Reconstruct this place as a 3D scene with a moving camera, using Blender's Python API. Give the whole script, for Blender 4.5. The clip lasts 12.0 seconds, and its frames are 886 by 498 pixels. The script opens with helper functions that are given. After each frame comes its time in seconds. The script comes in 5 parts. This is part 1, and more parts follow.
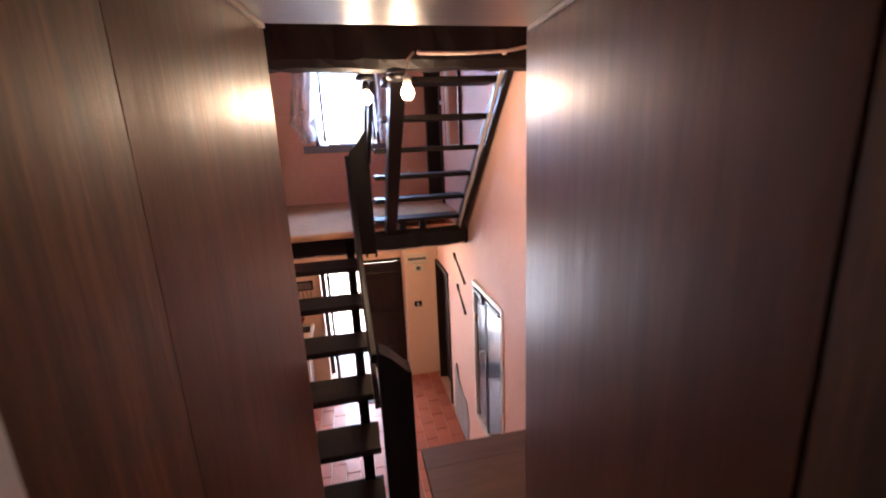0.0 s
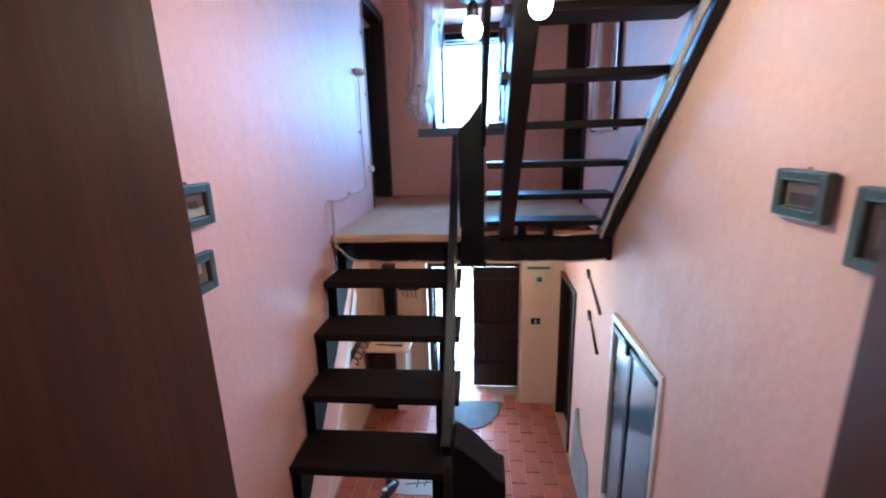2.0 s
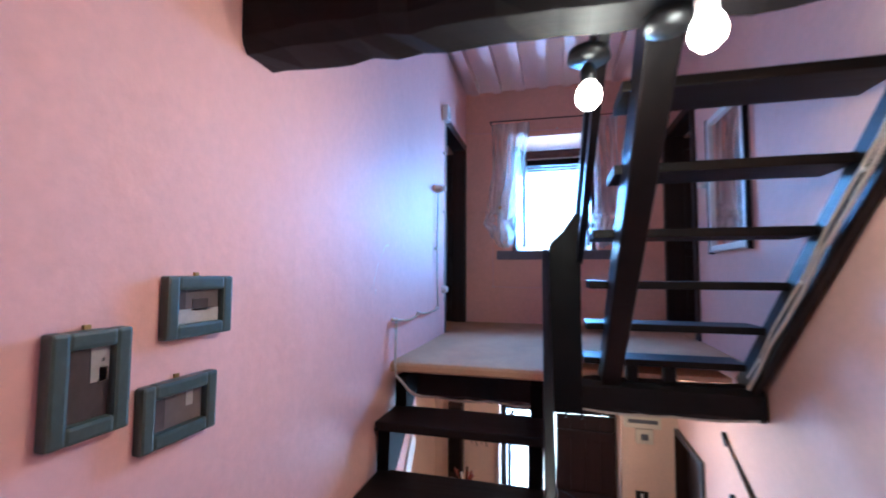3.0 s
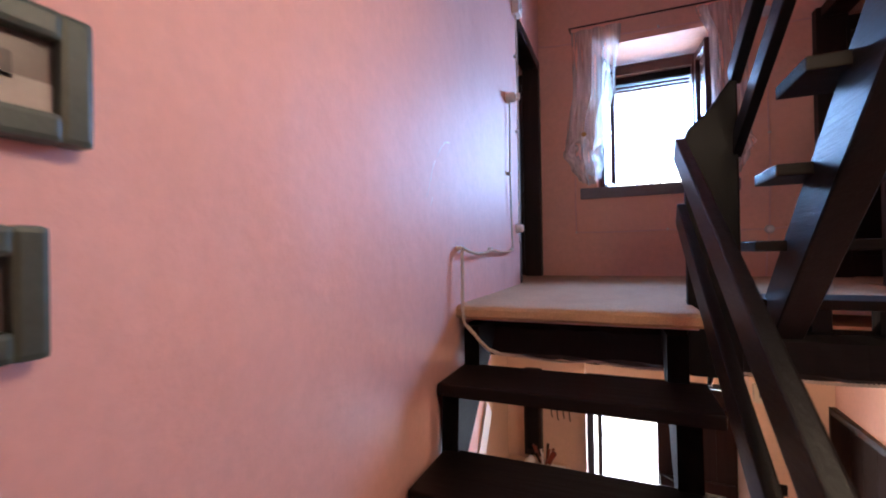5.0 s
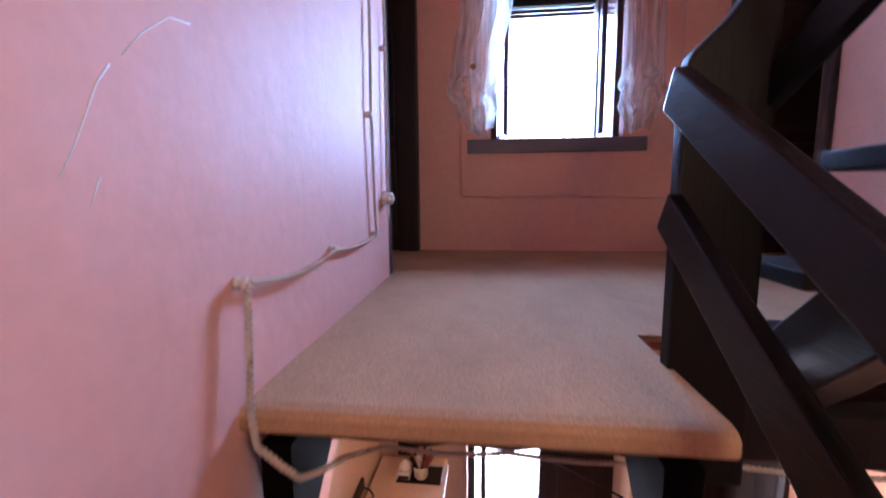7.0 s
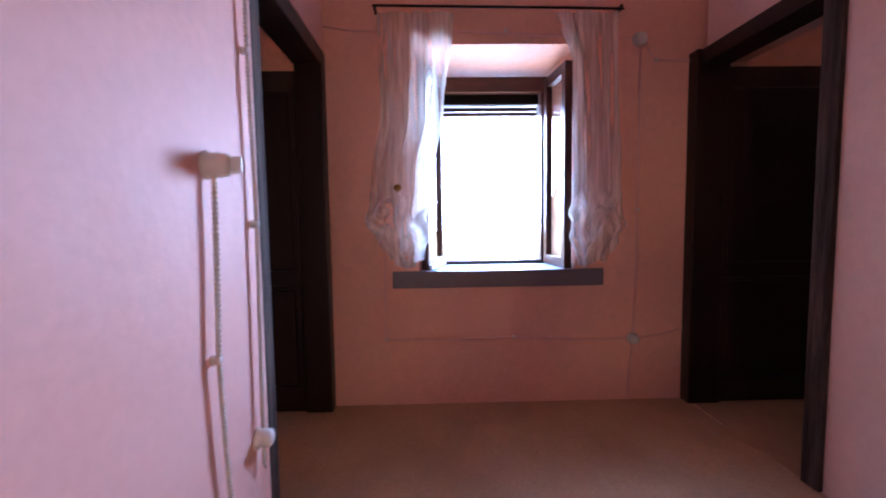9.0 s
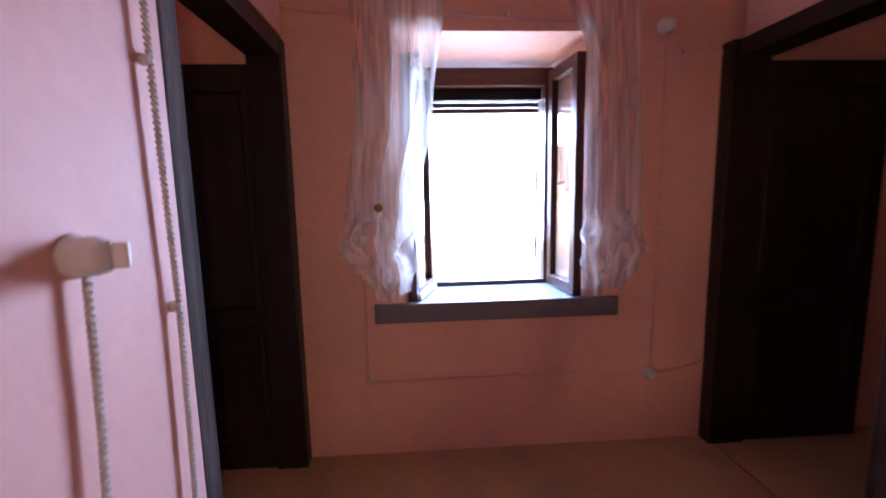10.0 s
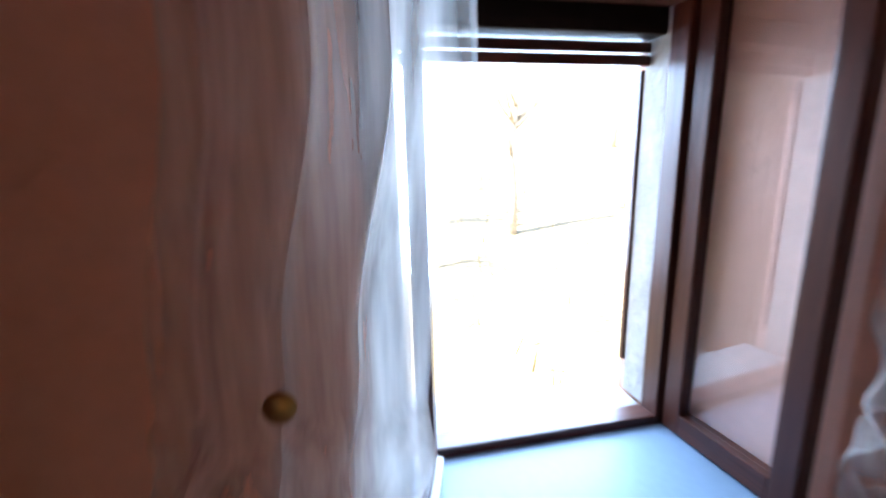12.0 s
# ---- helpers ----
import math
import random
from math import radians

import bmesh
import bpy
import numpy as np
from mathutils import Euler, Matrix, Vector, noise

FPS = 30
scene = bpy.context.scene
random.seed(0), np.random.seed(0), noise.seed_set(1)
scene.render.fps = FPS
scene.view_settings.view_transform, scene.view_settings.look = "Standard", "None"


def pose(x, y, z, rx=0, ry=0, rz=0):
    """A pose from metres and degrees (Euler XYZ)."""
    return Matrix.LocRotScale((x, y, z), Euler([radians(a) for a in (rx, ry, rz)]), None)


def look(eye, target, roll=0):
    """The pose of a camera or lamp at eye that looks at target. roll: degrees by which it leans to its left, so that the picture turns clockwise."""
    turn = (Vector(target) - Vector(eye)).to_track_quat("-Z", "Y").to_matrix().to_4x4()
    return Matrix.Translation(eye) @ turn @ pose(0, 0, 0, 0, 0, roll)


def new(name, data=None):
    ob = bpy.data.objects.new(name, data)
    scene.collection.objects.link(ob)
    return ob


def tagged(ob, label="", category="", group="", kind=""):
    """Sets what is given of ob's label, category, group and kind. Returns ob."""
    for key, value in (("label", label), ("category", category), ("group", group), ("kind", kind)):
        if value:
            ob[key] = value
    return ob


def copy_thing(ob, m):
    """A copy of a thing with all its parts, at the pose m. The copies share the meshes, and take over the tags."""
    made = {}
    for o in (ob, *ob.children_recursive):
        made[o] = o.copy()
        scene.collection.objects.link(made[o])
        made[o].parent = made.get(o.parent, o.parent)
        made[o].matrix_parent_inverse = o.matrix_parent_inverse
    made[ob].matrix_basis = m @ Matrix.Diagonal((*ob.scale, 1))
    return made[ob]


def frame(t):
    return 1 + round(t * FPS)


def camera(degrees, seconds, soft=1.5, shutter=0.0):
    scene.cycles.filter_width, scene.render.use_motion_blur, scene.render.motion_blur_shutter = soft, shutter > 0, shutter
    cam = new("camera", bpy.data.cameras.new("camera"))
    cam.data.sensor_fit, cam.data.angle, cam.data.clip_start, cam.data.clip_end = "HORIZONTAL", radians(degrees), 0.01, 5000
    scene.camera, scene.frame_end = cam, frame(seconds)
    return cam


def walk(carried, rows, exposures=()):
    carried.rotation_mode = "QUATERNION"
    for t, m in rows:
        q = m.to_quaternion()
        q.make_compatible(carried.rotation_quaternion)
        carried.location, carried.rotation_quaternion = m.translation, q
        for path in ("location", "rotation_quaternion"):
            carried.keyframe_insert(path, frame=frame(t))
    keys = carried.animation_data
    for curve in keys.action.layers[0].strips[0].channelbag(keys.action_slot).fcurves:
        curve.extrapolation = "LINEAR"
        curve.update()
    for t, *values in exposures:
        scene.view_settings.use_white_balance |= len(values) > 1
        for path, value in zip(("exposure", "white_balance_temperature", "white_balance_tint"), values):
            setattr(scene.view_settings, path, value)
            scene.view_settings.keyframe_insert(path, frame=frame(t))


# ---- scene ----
cam = camera(92.4, 12.0, soft=1.9, shutter=0.5)
PATH = [
    (0, (0.125, 0.204, 3.191), (0.526, 2.104, 2.712), -2.6),
    (0.5, (0.162, 0.434, 3.17), (0.382, 2.383, 2.777), -2.3),
    (1, (0.188, 0.698, 3.152), (0.208, 2.655, 2.74), -1.9),
    (1.5, (0.244, 0.936, 3.123), (0.247, 2.881, 2.654), -0.6),
    (2, (0.286, 1.127, 3.085), (0.108, 3.059, 2.599), -1.6),
    (2.5, (0.258, 1.303, 3.036), (-0.071, 3.255, 2.751), -0.6),
    (3, (0.167, 1.578, 2.984), (-0.336, 3.51, 3.108), 0.3),
    (3.5, (0.126, 1.792, 2.957), (-0.652, 3.633, 3.04), -0.8),
    (3.7, (0.11, 1.875, 2.916), (-0.74, 3.684, 2.99), -1.4),
    (5.3, (-0.137, 2.283, 2.714), (-0.844, 4.154, 2.696), -0.6),
    (5.5, (-0.169, 2.363, 2.707), (-0.707, 4.289, 2.665), 0.0),
    (6, (-0.188, 2.613, 2.682), (-0.497, 4.587, 2.601), -0.3),
    (6.5, (-0.174, 2.882, 2.797), (-0.474, 4.854, 2.658), 0.3),
    (7, (-0.242, 3.08, 2.896), (-0.462, 5.05, 2.633), -0.5),
    (7.2, (-0.26, 3.133, 2.975), (-0.4, 5.111, 2.712), 0.3),
    (8.8, (-0.225, 3.644, 3.425), (-0.236, 5.64, 3.296), -0.9),
    (9, (-0.178, 3.691, 3.521), (-0.131, 5.685, 3.374), -0.8),
    (9.5, (-0.186, 3.871, 3.559), (0.025, 5.851, 3.364), -0.2),
    (10, (-0.193, 4.054, 3.736), (-0.073, 6.033, 3.47), -1.2),
    (10.5, (-0.257, 4.391, 3.804), (-0.195, 6.337, 3.346), -1.6),
    (11, (-0.294, 4.603, 3.907), (-0.088, 6.533, 3.424), -1.7),
    (11.5, (-0.265, 5.027, 3.958), (0.049, 6.949, 3.502), -0.3),
    (11.7, (-0.229, 5.145, 3.958), (0.044, 7.079, 3.527), -0.1),
    (12, (-0.254, 5.414, 3.943), (0.128, 7.332, 3.522), -1.4),
]
EXPOSURES = [
    (0.0, 4.1, 6100, 22), (1.0, 4.15, 4900, 1), (1.5, 4.15, 4800, 2), (2.0, 4.08, 4250, -6), (2.5, 4.05, 4050, -4), (3.0, 4.0, 4100, 1), (3.5, 3.9, 5000, 14), (5.5, 3.8, 5400, 16),
    (6.5, 3.98, 5400, 24), (7.0, 3.98, 5500, 26), (9.0, 3.88, 6000, 28), (10.5, 3.68, 6600, 30), (11.5, 3.36, 7200, 20), (12.0, 2.75, 6600, 13),
]
walk(cam, [(t, look(eye, target, roll)) for t, eye, target, roll in PATH], exposures=EXPOSURES)

WINDOW_POWER, ENTRANCE_POWER, BULB_POWER, HALL_POWER = 16.0, 6.0, 0.58, 0.8

# ---- world, sun, large lights ----
world = bpy.data.worlds.new("sky")
scene.world = world
world.use_nodes = True
wn = world.node_tree
sky = wn.nodes.new("ShaderNodeTexSky")
sky.sky_type = "NISHITA"
sky.sun_disc = False
sky.sun_elevation = radians(42)
sky.sun_rotation = radians(256)
wn.links.new(sky.outputs[0], wn.nodes["Background"].inputs[0])
wn.nodes["Background"].inputs[1].default_value = 0.15

sun = new("sun", bpy.data.lights.new("sun", "SUN"))
sun.data.energy = 5.0
sun.data.angle = radians(0.5)
sun.data.color = (1.0, 0.95, 0.86)
sun.matrix_world = look((-12, -3, 13), (0, 0, 0))


def area_light(name, at, target, w, h, power, colour):
    ob = new(name, bpy.data.lights.new(name, "AREA"))
    ob.data.shape, ob.data.size, ob.data.size_y = "RECTANGLE", w, h
    ob.data.energy, ob.data.color = power, colour
    ob.matrix_world = look(at, target)
    return ob


def bulb_light(name, at, power, colour, radius=0.035):
    ob = new(name, bpy.data.lights.new(name, "POINT"))
    ob.data.energy, ob.data.color, ob.data.shadow_soft_size = power, colour, radius
    ob.location = at
    return ob


# daylight in the openings: the landing window and the entrance
area_light("window_daylight", (0.48, 7.10, 3.85), (-0.40, 3.2, 3.10), 0.95, 0.90, WINDOW_POWER, (0.42, 0.65, 1.0))
area_light("window_daylight", (-0.15, 7.2, 4.35), (0.85, 4.3, 2.80), 0.6, 0.6, WINDOW_POWER * 0.22, (0.42, 0.65, 1.0))
area_light("entrance_daylight", (-0.08, 6.9, 0.8), (-0.08, 3.0, 0.2), 0.55, 1.7, ENTRANCE_POWER, (0.85, 0.92, 1.0))
WARM, HALL_WARM = (1.0, 0.70, 0.40), (1.0, 0.66, 0.34)
bulb_light("beam_bulb_light", (0.456, 2.485, 3.40), BULB_POWER * 0.9, WARM, 0.04)
bulb_light("stair_bulb_light", (0.262, 2.74, 3.425), BULB_POWER * 1.4, WARM, 0.04)
bulb_light("hall_bulb_light", (0.45, 4.75, 2.02), HALL_POWER, HALL_WARM, 0.04)

# ---- materials ----


def material(name):
    m = bpy.data.materials.new(name)
    m.use_nodes = True
    nt = m.node_tree
    return m, nt, nt.nodes["Principled BSDF"]


def noise_node(nt, coords, scale, detail=4.0, rough=0.55, stretch=(1, 1, 1)):
    mp = nt.nodes.new("ShaderNodeMapping")
    mp.inputs["Scale"].default_value = stretch
    nt.links.new(coords, mp.inputs["Vector"])
    n = nt.nodes.new("ShaderNodeTexNoise")
    n.inputs["Scale"].default_value = scale
    n.inputs["Detail"].default_value = detail
    n.inputs["Roughness"].default_value = rough
    nt.links.new(mp.outputs[0], n.inputs["Vector"])
    return n


def ramp_node(nt, fac, stops):
    r = nt.nodes.new("ShaderNodeValToRGB")
    el = r.color_ramp.elements
    while len(el) < len(stops):
        el.new(0.5)
    for e, (p, c) in zip(el, stops):
        e.position, e.color = p, (*c, 1)
    nt.links.new(fac, r.inputs[0])
    return r


def mix_node(nt, fac, a, b, how="MIX"):
    n = nt.nodes.new("ShaderNodeMix")
    n.data_type, n.blend_type = "RGBA", how
    for sock, v in ((n.inputs[0], fac), (n.inputs[6], a), (n.inputs[7], b)):
        if hasattr(v, "links"):
            nt.links.new(v, sock)
        else:
            sock.default_value = v if isinstance(v, (int, float)) else (*v, 1)
    return n.outputs[2]


def bump_node(nt, height, strength, distance, bsdf, prior=None):
    b = nt.nodes.new("ShaderNodeBump")
    b.inputs["Strength"].default_value, b.inputs["Distance"].default_value = strength, distance
    nt.links.new(height, b.inputs["Height"])
    if prior:
        nt.links.new(prior, b.inputs["Normal"])
    nt.links.new(b.outputs[0], bsdf.inputs["Normal"])
    return b.outputs[0]


def tint(c, k):
    return tuple(min(1.0, v * k) for v in c)


def surface(name, colour, rough=0.6, grain=60.0, patch=2.2, vary=0.12, bump=0.25, depth=0.004, stretch=(1, 1, 1), metal=0.0, spec=0.5, patch2=None, gloss_vary=0.0, per_piece=0.0, wave=0.0):
    """Colour with fine grain, broad patches and relief."""
    m, nt, b = material(name)
    tc = nt.nodes.new("ShaderNodeTexCoord").outputs["Object"]
    fine = noise_node(nt, tc, grain, 6, 0.6, stretch)
    broad = noise_node(nt, tc, patch, 5, 0.6, tuple(0.5 + 0.5 * s if s < 1 else s for s in stretch))
    r1 = ramp_node(nt, fine.outputs[0], [(0.25, tint(colour, 1 - vary)), (0.75, tint(colour, 1 + vary))])
    c2 = patch2 or tint(colour, 1 - 1.6 * vary)
    r2 = ramp_node(nt, broad.outputs[0], [(0.42, (0, 0, 0)), (0.68, (1, 1, 1))])
    col = mix_node(nt, r2.outputs[0], r1.outputs[0], mix_node(nt, 0.55, r1.outputs[0], c2))
    if per_piece:
        info = nt.nodes.new("ShaderNodeObjectInfo")
        r3 = ramp_node(nt, info.outputs["Random"], [(0.0, (1 - per_piece,) * 3), (1.0, (1 + per_piece * 0.4,) * 3)])
        col = mix_node(nt, 1.0, col, r3.outputs[0], "MULTIPLY")
    nt.links.new(col, b.inputs["Base Color"])
    b.inputs["Metallic"].default_value = metal
    b.inputs["Specular IOR Level"].default_value = spec
    if gloss_vary:
        rr = nt.nodes.new("ShaderNodeMapRange")
        rr.inputs["To Min"].default_value, rr.inputs["To Max"].default_value = max(0.02, rough - gloss_vary), min(1, rough + gloss_vary)
        nt.links.new(broad.outputs[0], rr.inputs[0])
        nt.links.new(rr.outputs[0], b.inputs["Roughness"])
    else:
        b.inputs["Roughness"].default_value = rough
    n1 = bump_node(nt, fine.outputs[0], bump, depth, b)
    n2 = bump_node(nt, broad.outputs[0], bump, depth * 6, b, n1)
    if wave:
        hand = noise_node(nt, tc, 4.5, 1.5, 0.45)
        bump_node(nt, hand.outputs[0], 0.8, wave, b, n2)
    return m


def wood(name, dark, light, rough, axis="z", coat=0.0, relief=1.0, spec=0.5):
    """Long-grained timber, streaks along the axis."""
    m, nt, b = material(name)
    tc = nt.nodes.new("ShaderNodeTexCoord").outputs["Object"]
    st = {"z": (9, 9, 0.55), "y": (9, 0.55, 9), "x": (0.55, 9, 9)}[axis]
    streak = noise_node(nt, tc, 2.4, 7, 0.65, st)
    pore = noise_node(nt, tc, 16.0, 5, 0.6, st)
    blot = noise_node(nt, tc, 1.7, 4, 0.55, tuple(0.3 + 0.12 * s for s in st))
    r = ramp_node(nt, streak.outputs[0], [(0.28, dark), (0.72, light)])
    col = mix_node(nt, ramp_node(nt, pore.outputs[0], [(0.35, (0.45,) * 3), (0.6, (0, 0, 0))]).outputs[0], r.outputs[0], tint(dark, 0.6))
    col = mix_node(nt, ramp_node(nt, blot.outputs[0], [(0.4, (0, 0, 0)), (0.75, (0.6,) * 3)]).outputs[0], col, tint(dark, 0.85))
    nt.links.new(col, b.inputs["Base Color"])
    rr = nt.nodes.new("ShaderNodeMapRange")
    rr.inputs["To Min"].default_value, rr.inputs["To Max"].default_value = rough * 0.75, min(1, rough * 1.3)
    nt.links.new(blot.outputs[0], rr.inputs[0])
    nt.links.new(rr.outputs[0], b.inputs["Roughness"])
    b.inputs["Coat Weight"].default_value = coat
    b.inputs["Coat Roughness"].default_value = 0.33
    b.inputs["Coat IOR"].default_value = 1.65
    b.inputs["Specular IOR Level"].default_value = spec
    n1 = bump_node(nt, pore.outputs[0], 0.25 * relief, 0.002, b)
    bump_node(nt, streak.outputs[0], 0.35 * relief, 0.004, b, n1)
    if coat > 0.6:
        warp = noise_node(nt, tc, 3.2, 4, 0.6, tuple(0.12 + 0.30 * v if v > 1 else 0.3 for v in st))
        cb = nt.nodes.new("ShaderNodeBump")
        cb.inputs["Strength"].default_value, cb.inputs["Distance"].default_value = 0.45, 0.009
        nt.links.new(warp.outputs[0], cb.inputs["Height"])
        nt.links.new(cb.outputs[0], b.inputs["Coat Normal"])
    return m


def glowing(name, colour, strength):
    m, nt, b = material(name)
    b.inputs["Base Color"].default_value = (0.9, 0.85, 0.75, 1)
    b.inputs["Emission Color"].default_value = (*colour, 1)
    b.inputs["Emission Strength"].default_value = strength
    return m


def glass(name, tint_c=(1, 1, 1), rough=0.0):
    m, nt, b = material(name)
    b.inputs["Base Color"].default_value = (*tint_c, 1)
    b.inputs["Roughness"].default_value = rough
    b.inputs["Transmission Weight"].default_value = 1.0
    b.inputs["IOR"].default_value = 1.62
    return m


def sheer(name):
    """Thin voile: mostly see-through, the threads catch light."""
    m, nt, b = material(name)
    tc = nt.nodes.new("ShaderNodeTexCoord").outputs["Object"]
    weave = noise_node(nt, tc, 3.0, 4, 0.55, (7, 7, 0.5))
    out = nt.nodes["Material Output"]
    clear = nt.nodes.new("ShaderNodeBsdfTransparent")
    trans = nt.nodes.new("ShaderNodeBsdfTranslucent")
    trans.inputs[0].default_value = (0.92, 0.89, 0.84, 1)
    diff = nt.nodes.new("ShaderNodeBsdfDiffuse")
    diff.inputs[0].default_value = (0.90, 0.87, 0.82, 1)
    cloth = nt.nodes.new("ShaderNodeMixShader")
    nt.links.new(trans.outputs[0], cloth.inputs[1])
    nt.links.new(diff.outputs[0], cloth.inputs[2])
    fac = ramp_node(nt, weave.outputs[0], [(0.34, (0.22,) * 3), (0.66, (0.68,) * 3)])
    mix = nt.nodes.new("ShaderNodeMixShader")
    nt.links.new(fac.outputs[0], mix.inputs[0])
    nt.links.new(clear.outputs[0], mix.inputs[1])
    nt.links.new(cloth.outputs[0], mix.inputs[2])
    nt.links.new(mix.outputs[0], out.inputs[0])
    return m


PINK = surface("pink_plaster", (0.77, 0.43, 0.37), 0.62, 30, 1.4, 0.06, 0.30, 0.004, patch2=(0.735, 0.40, 0.34), spec=0.3, wave=0.009)
PEACH = surface("peach_plaster", (0.76, 0.55, 0.40), 0.65, 38, 1.6, 0.06, 0.35, 0.003, spec=0.3)
PALE_PINK = surface("pale_peach_pink_plaster", (0.77, 0.50, 0.415), 0.62, 30, 1.4, 0.06, 0.35, 0.005, patch2=(0.73, 0.46, 0.38), spec=0.3, wave=0.015)
# the walls' pink for the window wall, warm lamplight put into the colour
WARM_LIT_PINK = surface("warm_lit_pink_plaster", (0.80, 0.45, 0.335), 0.62, 30, 1.4, 0.07, 0.45, 0.004, patch2=(0.75, 0.41, 0.30), spec=0.3, wave=0.014)
WHITEWASH = surface("white_limewash", (0.78, 0.75, 0.72), 0.6, 40, 2.0, 0.06, 0.35, 0.003, spec=0.3)
PINK_TIMBER = surface("pink_painted_timber", (0.76, 0.45, 0.40), 0.55, 45, 2.0, 0.06, 0.3, 0.003, stretch=(3, 0.4, 3))
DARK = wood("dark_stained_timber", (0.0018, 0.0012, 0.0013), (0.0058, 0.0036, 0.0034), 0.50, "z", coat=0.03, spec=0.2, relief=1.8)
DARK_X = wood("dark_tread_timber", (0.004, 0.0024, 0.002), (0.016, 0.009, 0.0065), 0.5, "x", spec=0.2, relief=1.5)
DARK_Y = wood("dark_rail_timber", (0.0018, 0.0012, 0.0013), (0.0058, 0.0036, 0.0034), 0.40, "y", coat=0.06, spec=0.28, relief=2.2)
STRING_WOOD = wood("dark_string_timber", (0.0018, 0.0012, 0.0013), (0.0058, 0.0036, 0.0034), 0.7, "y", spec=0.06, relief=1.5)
ROUGH_BEAM = wood("rough_dark_beam", (0.004, 0.0025, 0.0025), (0.011, 0.007, 0.0065), 0.6, "x", spec=0.3)
VARNISH = wood("varnished_panel", (0.066, 0.0155, 0.0025), (0.165, 0.043, 0.009), 0.5, "z", coat=0.70, relief=0.3, spec=0.12)
VARNISH_Y = wood("varnished_soffit", (0.045, 0.016, 0.008), (0.11, 0.043, 0.020), 0.34, "x", coat=0.8, relief=0.3)
OLD_BOARD = wood("matt_brown_board", (0.020, 0.007, 0.002), (0.26, 0.098, 0.028), 0.45, "z", coat=0.2)
DOOR_WOOD = wood("dark_brown_door", (0.011, 0.005, 0.0035), (0.034, 0.014, 0.009), 0.45, "z", coat=0.06, spec=0.35)
WORN_JAMB = wood("worn_streaky_jamb", (0.010, 0.006, 0.005), (0.20, 0.14, 0.12), 0.8, "z", relief=2.5, spec=0.12)
FRAME_WOOD = wood("red_brown_window_wood", (0.045, 0.010, 0.0055), (0.125, 0.031, 0.015), 0.38, "z", coat=0.08, spec=0.4)
FRAME_WOOD_X = wood("red_brown_rail_wood", (0.045, 0.010, 0.0055), (0.125, 0.031, 0.015), 0.38, "x", coat=0.08, spec=0.4)
PLATFORM = wood("worn_platform_boards", (0.07, 0.035, 0.018), (0.17, 0.09, 0.045), 0.45, "x")
CARPET = surface("beige_sisal_carpet", (0.51, 0.325, 0.19), 0.95, 220, 2.5, 0.22, 0.7, 0.004, stretch=(1, 0.35, 1), spec=0.1)
SILL_STONE = surface("grey_slate_sill", (0.16, 0.145, 0.16), 0.5, 60, 3, 0.15, 0.3, 0.003)
SILL_BLUE = surface("pale_blue_painted_sill", (0.20, 0.28, 0.36), 0.5, 60, 3, 0.05, 0.15, 0.002)
TERRACOTTA = surface("terracotta_tile", (0.37, 0.108, 0.062), 0.36, 50, 5, 0.14, 0.3, 0.003, per_piece=0.12, gloss_vary=0.1)
GROUT = surface("grey_pink_grout", (0.50, 0.34, 0.27), 0.9, 80, 4, 0.15)
STONE = surface("exposed_stone", (0.34, 0.31, 0.29), 0.85, 30, 5, 0.2, 0.8, 0.012)
PORCELAIN = surface("white_porcelain", (0.72, 0.68, 0.64), 0.22, 40, 4, 0.03, 0.05, 0.001)
ROPE = surface("twisted_white_cloth_cable", (0.62, 0.54, 0.47), 0.85, 160, 8, 0.18, 0.4, 0.002)
PICTURE_FRAME = surface("grey_green_frame_paint", (0.052, 0.068, 0.052), 0.42, 70, 5, 0.15, 0.25, 0.002)
BLACK_METAL = surface("black_iron", (0.012, 0.012, 0.013), 0.4, 80, 5, 0.2, 0.3, 0.002, metal=0.6)
GLOSS_BLACK = surface("gloss_dark_panel", (0.022, 0.026, 0.034), 0.13, 60, 3, 0.1, 0.15, 0.002, gloss_vary=0.05)
WHITE_PAINT = surface("white_paint", (0.78, 0.76, 0.73), 0.4, 60, 3, 0.04, 0.15, 0.002)
CREAM_PLASTIC = surface("cream_plastic", (0.66, 0.60, 0.46), 0.35, 60, 4, 0.04, 0.08, 0.001)
BRASS = surface("aged_brass", (0.42, 0.27, 0.09), 0.35, 80, 4, 0.15, 0.1, 0.001, metal=1.0)
RED_LACQUER = surface("dark_red_ceramic", (0.22, 0.035, 0.02), 0.3, 60, 4, 0.12, 0.1, 0.001)
MAT_GREY = surface("grey_doormat_bristle", (0.11, 0.115, 0.13), 0.95, 180, 5, 0.25, 0.8, 0.006)
PAPER = surface("grey_paper", (0.36, 0.35, 0.36), 0.7, 60, 3, 0.03, 0.05, 0.001)
INK = surface("dark_ink", (0.05, 0.05, 0.06), 0.7, 60, 3, 0.1, 0.05, 0.001)
LEATHER = surface("black_leather", (0.02, 0.02, 0.022), 0.4, 80, 4, 0.15, 0.3, 0.002)
PHOTO_DARK = surface("faded_photo_dark", (0.055, 0.043, 0.045), 0.3, 9, 4, 0.5, 0.0, 0.0, patch2=(0.22, 0.17, 0.16))
PHOTO_PALE = surface("faded_photo_pale", (0.17, 0.135, 0.13), 0.3, 12, 7, 0.35, 0.0, 0.0, patch2=(0.12, 0.09, 0.09))
PHOTO_SNOW = surface("faded_photo_light", (0.50, 0.47, 0.46), 0.3, 14, 8, 0.3, 0.0, 0.0, patch2=(0.28, 0.25, 0.25))
